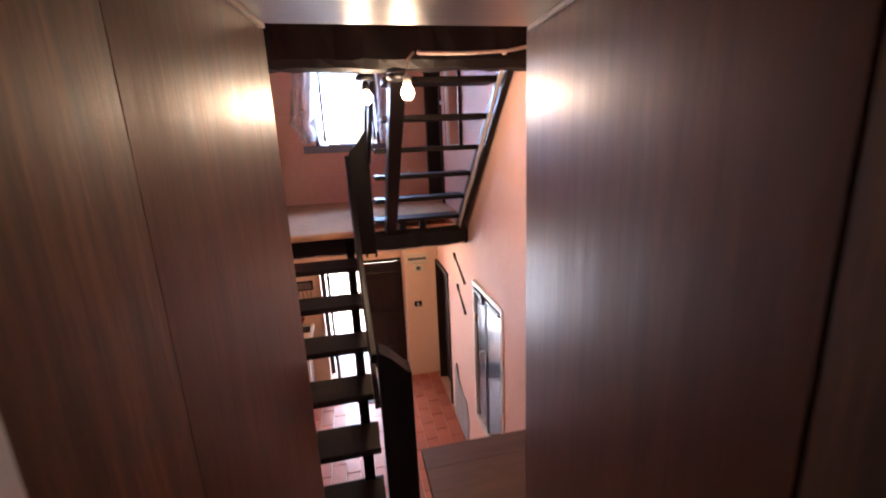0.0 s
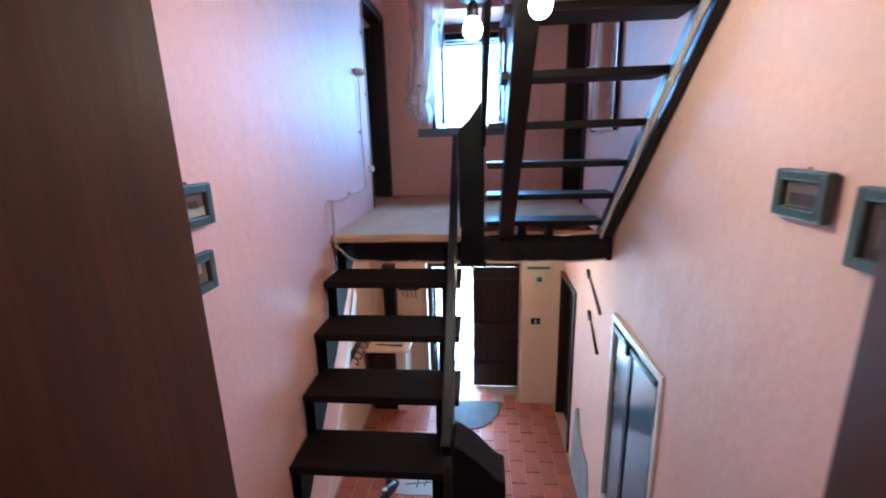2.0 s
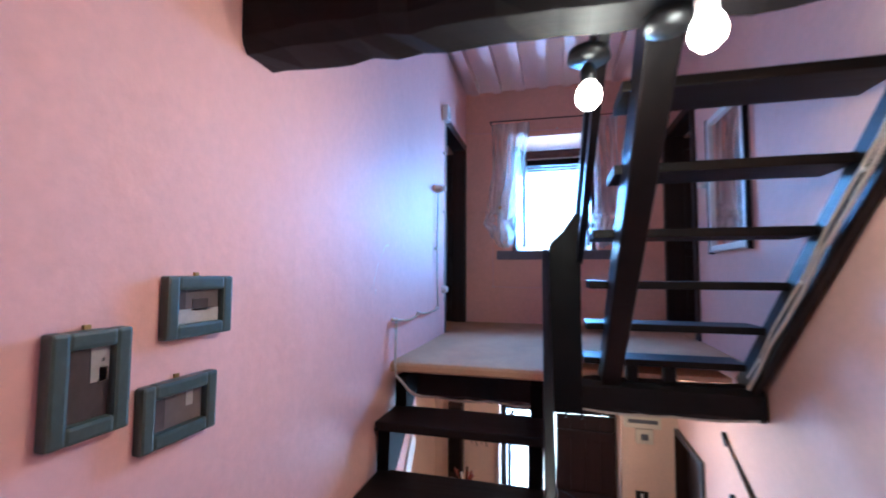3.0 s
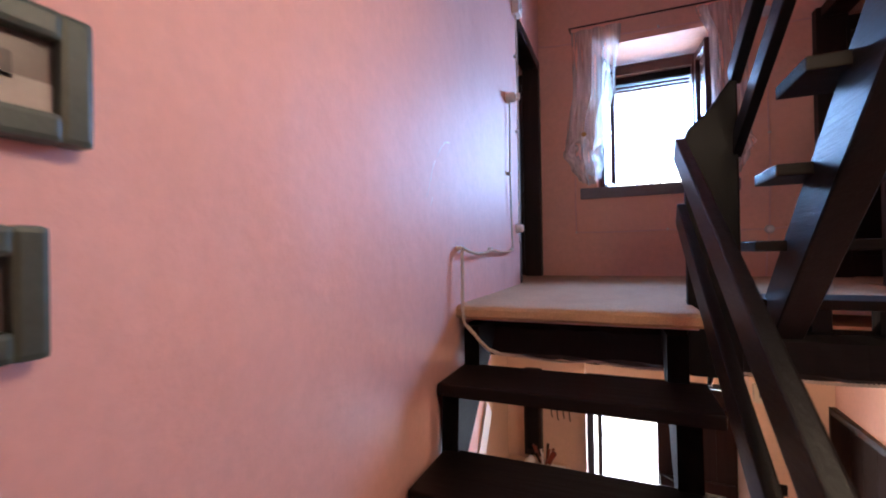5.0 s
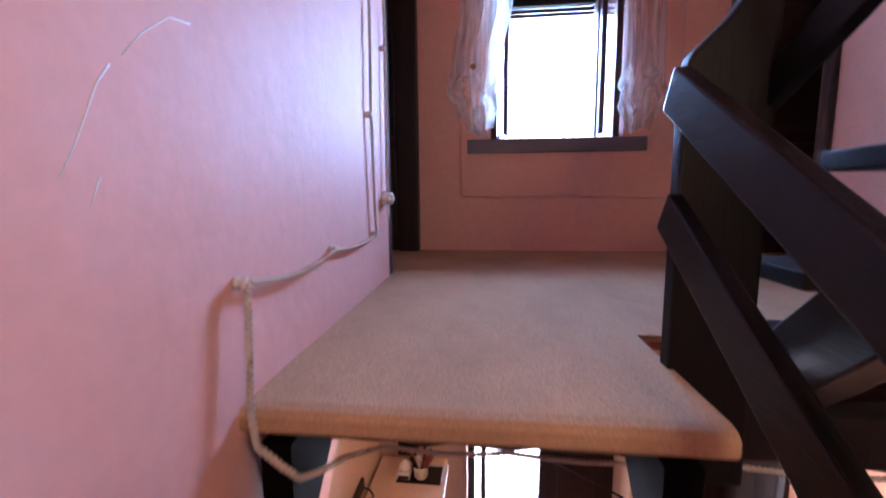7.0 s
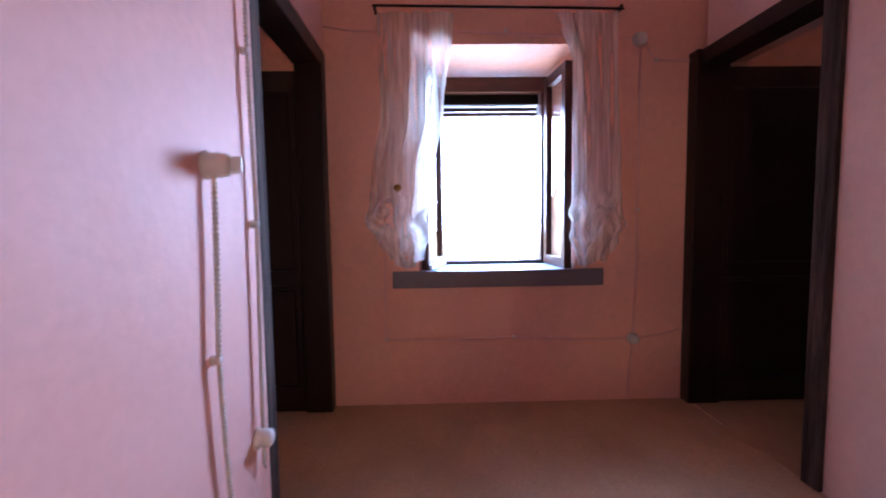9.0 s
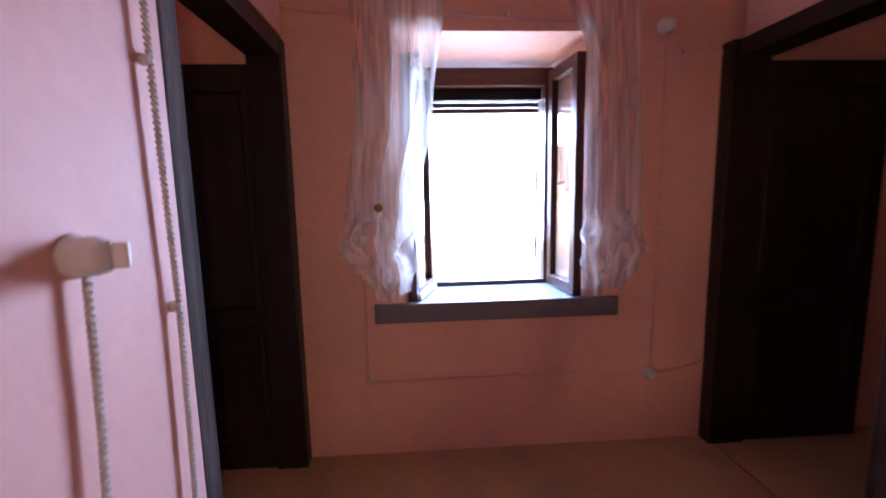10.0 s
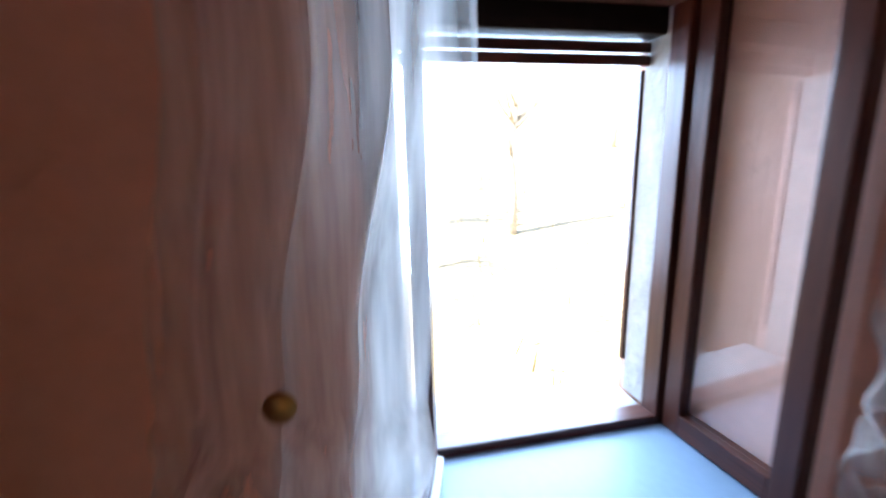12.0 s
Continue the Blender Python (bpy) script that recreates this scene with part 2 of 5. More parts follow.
CLOTH = sheer("white_voile")
PANE = glass("window_glass")
BULB_GLOW = glowing("lit_bulb", (1.0, 0.72, 0.40), 9.0)
MIRROR, _nt, _b = material("mirror_silver")
_b.inputs["Base Color"].default_value = (0.86, 0.88, 0.88, 1)
_b.inputs["Metallic"].default_value, _b.inputs["Roughness"].default_value = 1.0, 0.02
GRASS = surface("dry_winter_grass", (0.36, 0.32, 0.21), 0.95, 5, 0.35, 0.35, 0.8, 0.03)
BARK = surface("bare_bark", (0.36, 0.31, 0.25), 0.9, 20, 3, 0.3, 0.6, 0.02, stretch=(2, 2, 0.5))
TWIG = surface("brown_twigs", (0.38, 0.30, 0.23), 0.95, 14, 2, 0.3)
BRUSH = surface("dry_brush", (0.30, 0.25, 0.14), 0.95, 14, 2, 0.35)
EARTH = surface("pale_stone_paving", (0.42, 0.40, 0.37), 0.9, 25, 1.5, 0.15, 0.5, 0.01)

# ---- mesh helpers ----


def box(bm, x0, x1, y0, y1, z0, z1):
    vs = [bm.verts.new(p) for p in ((x0, y0, z0), (x1, y0, z0), (x1, y1, z0), (x0, y1, z0), (x0, y0, z1), (x1, y0, z1), (x1, y1, z1), (x0, y1, z1))]
    for f in ((3, 2, 1, 0), (4, 5, 6, 7), (0, 1, 5, 4), (1, 2, 6, 5), (2, 3, 7, 6), (3, 0, 4, 7)):
        bm.faces.new([vs[i] for i in f])
    return vs


def cube(*b, bevel=0.0):
    bm = bmesh.new()
    box(bm, *b)
    if bevel:
        soften(bm, bevel)
    return bm


def soften(bm, w, seg=2):
    bmesh.ops.bevel(bm, geom=bm.edges[:], offset=w, segments=seg, profile=0.6, affect="EDGES")
    return bm


def prism(bm, poly, axis, a, b):
    """A polygon in the plane across the axis, drawn from a to b. Pairs are the two other axes in x, y, z order."""
    def at(p, v):
        return {"x": (v, p[0], p[1]), "y": (p[0], v, p[1]), "z": (p[0], p[1], v)}[axis]
    lo, hi = [bm.verts.new(at(p, a)) for p in poly], [bm.verts.new(at(p, b)) for p in poly]
    bm.faces.new(lo), bm.faces.new(hi[::-1])
    for i in range(len(poly)):
        j = (i + 1) % len(poly)
        bm.faces.new((lo[j], lo[i], hi[i], hi[j]))
    bmesh.ops.recalc_face_normals(bm, faces=bm.faces[:])
    return bm


def bar(bm, a, b, w, h, up=(0, 0, 1)):
    """A rectangular bar from a to b, w across and h along up."""
    a, b = Vector(a), Vector(b)
    d = (b - a).normalized()
    s = d.cross(Vector(up)).normalized()
    u = s.cross(d)
    vs = [bm.verts.new(p + s * i * w / 2 + u * j * h / 2) for p in (a, b) for i, j in ((-1, -1), (1, -1), (1, 1), (-1, 1))]
    for f in ((0, 1, 2, 3), (7, 6, 5, 4), (0, 4, 5, 1), (1, 5, 6, 2), (2, 6, 7, 3), (3, 7, 4, 0)):
        bm.faces.new([vs[i] for i in f])
    bmesh.ops.recalc_face_normals(bm, faces=bm.faces[:])
    return bm


def tube(bm, pts, r, sides=8, r_end=None):
    """A round tube through points."""
    pts = [Vector(p) for p in pts]
    rings = []
    for i, p in enumerate(pts):
        d = (pts[min(i + 1, len(pts) - 1)] - pts[max(i - 1, 0)]).normalized()
        s = d.cross(Vector((0.31, 0.22, 0.92))).normalized()
        u = s.cross(d)
        k = r if r_end is None else r + (r_end - r) * i / (len(pts) - 1)
        rings.append([bm.verts.new(p + (s * math.cos(t) + u * math.sin(t)) * k) for t in (2 * math.pi * j / sides for j in range(sides))])
    for a, b in zip(rings, rings[1:]):
        for j in range(sides):
            bm.faces.new((a[j], a[(j + 1) % sides], b[(j + 1) % sides], b[j]))
    bm.faces.new(rings[0][::-1]), bm.faces.new(rings[-1])
    return bm


def lathe(bm, profile, at=(0, 0, 0), axis="z", sides=20):
    """Radius and height pairs turned round an axis."""
    rings = []
    for r, h in profile:
        ring = []
        for j in range(sides):
            t = 2 * math.pi * j / sides
            c, s = r * math.cos(t), r * math.sin(t)
            p = {"z": (c, s, h), "x": (h, c, s), "y": (c, h, s)}[axis]
            ring.append(bm.verts.new(Vector(at) + Vector(p)))
        rings.append(ring)
    for a, b in zip(rings, rings[1:]):
        for j in range(sides):
            bm.faces.new((a[j], a[(j + 1) % sides], b[(j + 1) % sides], b[j]))
    bm.faces.new(rings[0][::-1]), bm.faces.new(rings[-1])
    bmesh.ops.recalc_face_normals(bm, faces=bm.faces[:])
    return bm


def base_of(ob):
    p = Vector((0, 0, 0))
    while ob:
        p += ob.location
        ob = ob.parent
    return p


def part(name, bm, mat, parent=None, label="", smooth=False):
    """One mesh object, drawn in world places, under its thing or part."""
    bmesh.ops.translate(bm, verts=bm.verts[:], vec=-base_of(parent))
    me = bpy.data.meshes.new(name)
    bm.to_mesh(me)
    bm.free()
    me.materials.append(mat)
    if smooth:
        for p in me.polygons:
            p.use_smooth = True
    ob = new(name, me)
    ob.parent = parent
    return tagged(ob, label)


def thing(name, at, label, category, group="", kind=""):
    ob = new(name)
    ob.empty_display_size = 0.1
    ob.location = at
    return tagged(ob, label, category, group, kind)


def solid(name, bm, mat, label, category, kind="", group="", smooth=False):
    return tagged(part(name, bm, mat, None, "", smooth), label, category, group, kind)


def rough_box(x0, x1, y0, y1, z0, z1, n, amp, seed):
    """A hewn timber: a box cut along x with uneven faces."""
    bm = bmesh.new()
    rng = random.Random(seed)
    rings = []
    for i in range(n + 1):
        x = x0 + (x1 - x0) * i / n
        j = [[rng.uniform(-amp, amp) for _ in range(2)] for _ in range(8)]
        c = 0.16
        dy, dz = (y1 - y0), (z1 - z0)
        pts = [(y0 + c * dy, z0), (y1 - c * dy, z0), (y1, z0 + c * dz), (y1, z1 - c * dz), (y1 - c * dy, z1), (y0 + c * dy, z1), (y0, z1 - c * dz), (y0, z0 + c * dz)]
        rings.append([bm.verts.new((x, p[0] + k[0], p[1] + k[1])) for p, k in zip(pts, j)])
    for a, b in zip(rings, rings[1:]):
        for k in range(8):
            bm.faces.new((a[k], a[(k + 1) % 8], b[(k + 1) % 8], b[k]))
    bm.faces.new(rings[0]), bm.faces.new(rings[-1][::-1])
    bmesh.ops.recalc_face_normals(bm, faces=bm.faces[:])
    return bm


# ---- the plan ----
GROUND, LOW, UP, TOP = -0.22, 1.60, 2.50, 4.92   # hall floor, first platform, landing, ceiling
BACK = 5.95                                      # inner face of the window wall


def left_x(y):
    return -0.622 - 0.044 * (y - 2.3) if y < 4.0 else -0.697 - 0.017 * (y - 4.0)


# ---- large structure ----
# left wall of the stairwell: it hangs over the wider hall, its lower edge follows the flight
bm = bmesh.new()
for run in ([(1.45, -0.75), (2.1, -0.15), (3.83, 1.60), (4.0, 1.823), (4.0, TOP), (1.45, TOP)], [(4.0, 1.823), (4.15, 2.02), (4.3, 2.24), (5.02, 2.24), (5.02, TOP), (4.0, TOP)]):
    prism(bm, run, "x", -1.0, -0.7)
for v in bm.verts:
    v.co.x = left_x(v.co.y) - (0.0 if v.co.x > -0.8 else 0.14)
box(bm, -0.86, -0.715, 5.02, 5.9, 4.37, TOP)
solid("wall_left", bm, PINK, "pink plastered stairwell wall beside the open wooden flight", "wall", "structure")
bm = bmesh.new()
prism(bm, [(2.1, -0.16), (3.83, 1.59), (4.15, 2.01), (4.22, 1.93), (3.92, 1.53), (2.16, -0.22)], "x", -0.84, -0.69)
solid("trim_under_flight", bm, WHITEWASH, "whitewashed sloping edge of the wall below the flight", "trim", "structure")

# right wall with the cupboard niche, the hall doorway and the landing doorway
bm = bmesh.new()
RX, RO = 1.17, 1.45
box(bm, RX, RO, 0.5, 3.06, GROUND, TOP)
box(bm, RX, RO, 3.06, 3.86, GROUND, 0.5)
box(bm, RX, RO, 3.06, 3.86, 1.95, TOP)
box(bm, RX + 0.12, RO, 3.06, 3.86, 0.5, 1.95)
box(bm, RX, RO, 3.86, 5.16, GROUND, TOP)
box(bm, RX, RO, 5.16, 5.9, 1.62, UP)
box(bm, RX, RO, 5.16, 5.9, 4.30, TOP)
for v in bm.verts:
    if abs(v.co.x - RX) < 1e-5 and v.co.y > 3.0:
        v.co.x += 0.024 * (v.co.y - 3.0)
solid("wall_right", bm, PALE_PINK, "pale peach-pink plastered wall along the stairwell", "wall", "structure")

# window wall
bm = bmesh.new()
W0, W1, WZ0, WZ1 = -0.255, 0.59, 3.225, 4.41
prism(bm, [(-2.2, BACK), (W0, BACK), (-0.125, 6.48), (-2.2, 6.48)], "z", 2.3, TOP)
prism(bm, [(W1, BACK), (2.6, BACK), (2.6, 6.48), (0.50, 6.48)], "z", 2.3, TOP)
box(bm, W0, W1, BACK, 6.48, 2.3, WZ0 - 0.035)
prism(bm, [(BACK, WZ1), (6.48, WZ1 - 0.05), (6.48, TOP), (BACK, TOP)], "x", W0, W1)
solid("wall_window", bm, WARM_LIT_PINK, "pink plastered wall round the deep landing window", "wall", "structure")

# hall back wall with the entrance, below the landing
bm = bmesh.new()
EX0, EX1 = -0.42, 0.78
box(bm, -1.75, EX0, 6.30, 6.75, GROUND, 2.3)
box(bm, EX1, 1.45, 6.05, 6.75, GROUND, 2.3)
box(bm, EX0, EX1, 6.42, 6.75, 1.56, 2.3)
solid("wall_hall_back", bm, PEACH, "peach plastered hall wall round the entrance", "wall", "structure")
bm = bmesh.new()
box(bm, -1.4, -1.15, 0.2, 6.30, GROUND, 2.3)
box(bm, -1.6, 2.6, 0.2, 0.5, GROUND, LOW - 0.2)
box(bm, 1.9, 2.6, 4.6, 6.75, GROUND, 2.3)
solid("wall_hall_side", bm, PEACH, "peach plastered side wall of the hall", "wall", "structure")

# thick wall with the lined passage
bm = bmesh.new()
box(bm, -1.9, -0.24, 0.55, 1.60, GROUND, TOP)
prism(bm, [(-0.24, 0.55), (-0.235, 0.62), (-0.095, 1.60), (-0.24, 1.60)], "z", GROUND, TOP)
box(bm, 0.775, RX, 0.55, 1.632, GROUND, TOP)
box(bm, -0.24, 0.775, 0.55, 1.555, 3.58, TOP)
solid("wall_passage", bm, PINK, "thick plastered wall pierced by the wood-lined passage", "wall", "structure")
# closing walls behind the walker
bm = bmesh.new()
box(bm, -1.9, -1.6, -1.8, 0.55, LOW, 3.9)
box(bm, 2.2, 2.5, -1.8, 0.55, LOW, 3.9)
box(bm, -1.9, 2.5, -2.1, -1.8, LOW, 3.9)
solid("wall_start_room", bm, WHITEWASH, "white plastered walls of the room before the passage", "wall", "structure")
# rooms either side of the landing
bm = bmesh.new()
box(bm, -2.5, -2.2, 4.6, 6.48, 2.3, TOP)
box(bm, -2.2, -0.86, 4.6, 4.75, 2.3, TOP)
box(bm, 2.6, 2.9, 4.6, 6.48, 2.3, TOP)
box(bm, RO, 2.6, 4.6, 4.75, 2.3, TOP)
solid("wall_side_rooms", bm, PINK, "plastered walls of the rooms off the landing", "wall", "structure")

# ceilings
bm = bmesh.new()
box(bm, -2.5, 2.9, 0.5, 6.5, 5.0, 5.12)
for i in range(11):
    x = -0.90 + i * 0.235
    box(bm, x, x + 0.085, 2.7, BACK, 4.90, 5.0)
solid("ceiling", bm, PINK_TIMBER, "pink painted boarded ceiling with exposed joists", "ceiling", "structure")
bm = bmesh.new()
box(bm, -1.9, 2.5, -2.1, 0.55, 3.9, 4.0)
solid("ceiling_start_room", bm, WHITEWASH, "white ceiling of the first room", "ceiling", "structure")

bm = bmesh.new()
box(bm, -1.9, -0.845, 0.5, 4.74, 2.30, 2.42)
box(bm, -0.845, RX, 4.45, 6.3, 2.36, 2.39)
for i in range(5):
    box(bm, -0.70 + i * 0.42, -0.62 + i * 0.42, 4.45, 6.2, 2.28, 2.36)
solid("ceiling_hall", bm, PEACH, "peach painted boards and joists under the landing", "ceiling", "structure")

# floors
bm = bmesh.new()
box(bm, -1.9, 2.6, 0.2, 6.75, GROUND - 0.12, GROUND - 0.008)
floor_hall = solid("floor_hall", bm, GROUT, "terracotta tiled hall floor with pale joints", "floor", "structure")
bm = bmesh.new()
box(bm, -1.6, 2.2, -1.8, 0.62, LOW - 0.2, LOW)
box(bm, -0.24, RX, 0.62, 1.70, LOW - 0.2, LOW)
solid("floor_platform", bm, PLATFORM, "worn brown boarded floor of the passage", "floor", "structure")
bm = bmesh.new()
for i in range(3):
    y = 1.70 + i * 0.155
    box(bm, 0.37, RX, y + 0.001, y + 0.154, LOW - 0.045, LOW)
solid("floor_stair_head", bm, PLATFORM, "brown boards at the head of the lower stairs", "floor", "structure")

# landing floor: boards, and the carpet over them
bm = bmesh.new()
box(bm, -0.70, 0.150, 3.83, 4.36, UP - 0.05, UP - 0.012)
box(bm, -0.70, RX, 4.36, BACK, UP - 0.05, UP - 0.012)
box(bm, -2.2, -0.70, 4.75, BACK, UP - 0.10, UP - 0.012)
box(bm, RX, 2.6, 4.75, BACK, UP - 0.10, UP - 0.012)
solid("floor_landing", bm, PINK_TIMBER, "painted boards of the landing", "floor", "structure")


nose = [(BACK, UP - 0.006), (BACK, UP + 0.006), (4.3, UP + 0.010), (3.78, UP + 0.018), (3.757, UP + 0.014), (3.746, UP + 0.003), (3.746, UP - 0.022), (3.756, UP - 0.032), (3.82, UP - 0.032), (3.82, UP - 0.006)]
t = thing("landing_carpet", (0.2, 5.0, UP), "beige woven sisal carpet laid over the landing", "carpet")
part("runner", prism(bmesh.new(), nose, "x", -0.712, 0.152), CARPET, t)
for x0, x1, y in ((0.152, RX + 0.03, 4.25), (-2.2, -0.712, 4.76), (RX + 0.04, 2.6, 4.76)):
    part("piece", prism(bmesh.new(), [(BACK, UP - 0.006), (BACK, UP + 0.006), (y, UP + 0.006), (y, UP - 0.006)], "x", x0, x1), CARPET, t)

# timbers under and over the stairs
solid("landing_beam", rough_box(-0.70, RX + 0.02, 4.07, 4.24, 2.245, 2.41, 26, 0.006, 3), ROUGH_BEAM, "rough dark beam carrying the landing edge", "beam")
solid("ceiling_beam", rough_box(-0.66, RX, 2.50, 2.67, 3.578, 3.81, 26, 0.007, 5), ROUGH_BEAM, "rough hewn dark beam across the stairwell", "beam")
bm = bmesh.new()
for x in (-0.55, -0.12, 0.32, 0.74, 1.1):
    box(bm, x - 0.045, x + 0.045, 1.555, 2.78, 3.81, 3.88)
solid("upper_floor_joists", bm, DARK_Y, "dark joists resting on the beam", "joists")
bm = bmesh.new()
for i in range(8):
    box(bm, -0.70, RX, 1.56 + i * 0.153, 1.56 + i * 0.153 + 0.150, 3.88, 3.91)
solid("floor_upper", bm, PINK_TIMBER, "pink painted boards of the upper floor", "floor", "structure")


def lined_passage():
    t = thing("passage_lining", (0.3, 1.1, LOW), "glossy varnished brown wood lining of the passage", "wood lining")
    def leaf(name, a, b, mat, n=1, label=""):
        """An upright board from a to b, 2.5 cm thick on its outer side."""
        bm = bmesh.new()
        prism(bm, [a, b, (b[0] + n * 0.025, b[1]), (a[0] + n * 0.025, a[1])], "z", LOW + 0.002, 3.575)
        return part(name, bm, mat, t, label)
    leaf("side_panel", (-0.183, 0.93), (-0.076, 1.62), VARNISH, -1)
    leaf("side_panel", (0.714, 0.605), (0.746, 1.645), VARNISH, 1)
    leaf("side_board", (-0.211, 0.622), (-0.1835, 0.929), OLD_BOARD, -1, "matt brown board beside the varnished panel")
    leaf("side_board", (0.712, 0.50), (0.714, 0.595), OLD_BOARD, 1, "matt brown board beside the varnished panel")
    bm = bmesh.new()
    prism(bm, [(-0.20, 0.60), (0.70, 0.60), (0.744, 1.60), (-0.076, 1.60)], "z", 3.545, 3.575)
    part("soffit", bm, VARNISH_Y, t, "varnished wooden soffit")
    part("end_strip", cube(-0.238, -0.200, 0.556, 0.620, LOW + 0.002, 3.575, bevel=0.004), WHITE_PAINT, t, "white painted edge of the board lining")
    for a, b in (((-0.172, 0.93, 3.538), (-0.073, 1.598, 3.538)), ((0.694, 0.66, 3.538), (0.737, 1.60, 3.538))):
        part("cover_strip", bar(bmesh.new(), a, b, 0.012, 0.012), WHITE_PAINT, t, "pale cover strip along the soffit")


lined_passage()

# ---- stairs ----


def lower_flight():
    t = thing("lower_stair_flight", (-0.26, 2.2, 0.6), "dark stained open wooden stair flight rising to the landing", "stairs")
    rng = random.Random(11)
    for k in range(7):
        z, y = 2.285 - 0.230 * k, 3.505 - 0.243 * k
        bm = cube(left_x(y) + 0.008, 0.165 + rng.uniform(-0.006, 0.006), y, y + 0.285, z - 0.042, z, bevel=0.006)
        part("tread", bm, DARK_X, t)
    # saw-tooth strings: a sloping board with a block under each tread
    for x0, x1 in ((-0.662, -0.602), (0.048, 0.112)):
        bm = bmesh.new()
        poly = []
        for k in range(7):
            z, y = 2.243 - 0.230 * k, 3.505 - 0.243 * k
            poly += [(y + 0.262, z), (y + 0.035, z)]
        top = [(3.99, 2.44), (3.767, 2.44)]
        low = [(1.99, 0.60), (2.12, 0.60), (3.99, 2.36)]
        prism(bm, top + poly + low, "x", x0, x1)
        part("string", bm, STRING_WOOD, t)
    return t


lower_flight()
solid("stair_foot_landing", cube(-0.66, 0.36, 1.72, 2.5, 0.50, 0.60, bevel=0.005), PLATFORM, "brown board landing at the foot of the flight", "stair landing")
t = thing("stair_foot_trestle", (-0.15, 2.1, GROUND), "dark posts carrying the small stair landing", "trestle")
for x, y in ((-0.62, 2.42), (0.30, 2.42), (-0.62, 1.8), (0.30, 1.8)):
    part("post", cube(x - 0.05, x + 0.05, y - 0.05, y + 0.05, GROUND, 0.50, bevel=0.004), DARK, t)


def newel(name, label, x0, x1, y0, y1, z0, zl, zr):
    """A stout post whose top slopes from its left to its right edge."""
    bm = bmesh.new()
    prism(bm, [(x0, z0), (x1, z0), (x1, zr), (x0 + 0.86 * (x1 - x0), zr + 0.08 * (zl - zr)), (x0 + 0.45 * (x1 - x0), zl + 0.36 * (zr - zl)), (x0 + 0.06 * (x1 - x0), zl), (x0, zl - 0.03)], "y", y0, y1)
    soften(bm, 0.008, 2)
    return solid(name, bm, DARK, label, "newel post")


newel("landing_newel_post", "dark stained newel plank with sloping top on the landing edge", 0.140, 0.310, 4.0, 4.05, 2.25, 3.165, 3.345)
newel("low_newel_post", "dark stained newel plank with sloping top at the stair head", 0.182, 0.365, 2.32, 2.46, 0.60, 2.118, 1.975)


def railing(name, label, a, b, rails):
    t = thing(name, ((a[0] + b[0]) / 2, (a[1] + b[1]) / 2, min(a[2], b[2])), label, "railing")
    for nm, da, db, w, h in rails:
        bm = bar(bmesh.new(), (a[0], a[1], a[2] + da), (b[0], b[1], b[2] + db), w, h)
        soften(bm, min(w, h) * 0.16, 2)
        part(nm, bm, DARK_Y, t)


railing("lower_stair_railing", "dark wooden handrail and mid rail beside the lower flight", (0.122, 3.998, 3.095), (0.165, 2.34, 2.075), (("handrail", 0, 0, 0.034, 0.088), ("mid_rail", -0.24, -0.285, 0.030, 0.085)))
railing("upper_stair_railing", "dark wooden handrail and mid rail beside the upper flight", (0.306, 4.035, 3.345), (0.320, 2.69, 3.985), (("handrail", 0, 0, 0.036, 0.070), ("mid_rail", -0.265, -0.185, 0.030, 0.072)))


def upper_flight():
    t = thing("upper_stair_flight", (0.75, 4.1, UP), "dark stained open wooden stair flight climbing from the landing", "stairs")
    for k in range(7):
        z, y = 2.530 + 0.216 * k, 4.13 - 0.225 * k
        bm = cube(0.328 if k < 4 else 0.385, 1.135, y, y + 0.22, z - 0.036, z, bevel=0.005)
        part("tread", bm, DARK_X, t)
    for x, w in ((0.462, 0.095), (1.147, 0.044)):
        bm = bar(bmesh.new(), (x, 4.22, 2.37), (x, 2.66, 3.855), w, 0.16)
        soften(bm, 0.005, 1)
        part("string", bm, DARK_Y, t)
    for x in (0.55, 0.74):
        part("block", cube(x, x + 0.06, 4.14, 4.20, 2.40, 2.494, bevel=0.003), DARK, t)
    return t


upper_flight()

# ---- doors and windows ----


def door_case(name, label, y0, y1, z1, x, depth, side, proud=0.0):
    """A dark frame round an opening in a wall across x; side is -1 where the room lies to the left."""
    t = thing(name, (x, (y0 + y1) / 2, UP), label, "door frame", kind="structure")
    w = 0.075
    a, b = sorted((x - side * 0.018, x + side * depth))
    part("jamb", cube(a, b, y0 - 0.0, y0 + w, UP + 0.006, z1, bevel=0.006), WORN_JAMB, t, "worn streaky jamb")
    part("jamb", cube(a - proud, b, y1 - w, y1, UP + 0.006, z1, bevel=0.006), DOOR_WOOD, t)
    part("head", cube(a, b, y0 + w, y1 - w, z1 - w, z1, bevel=0.006), DOOR_WOOD, t)


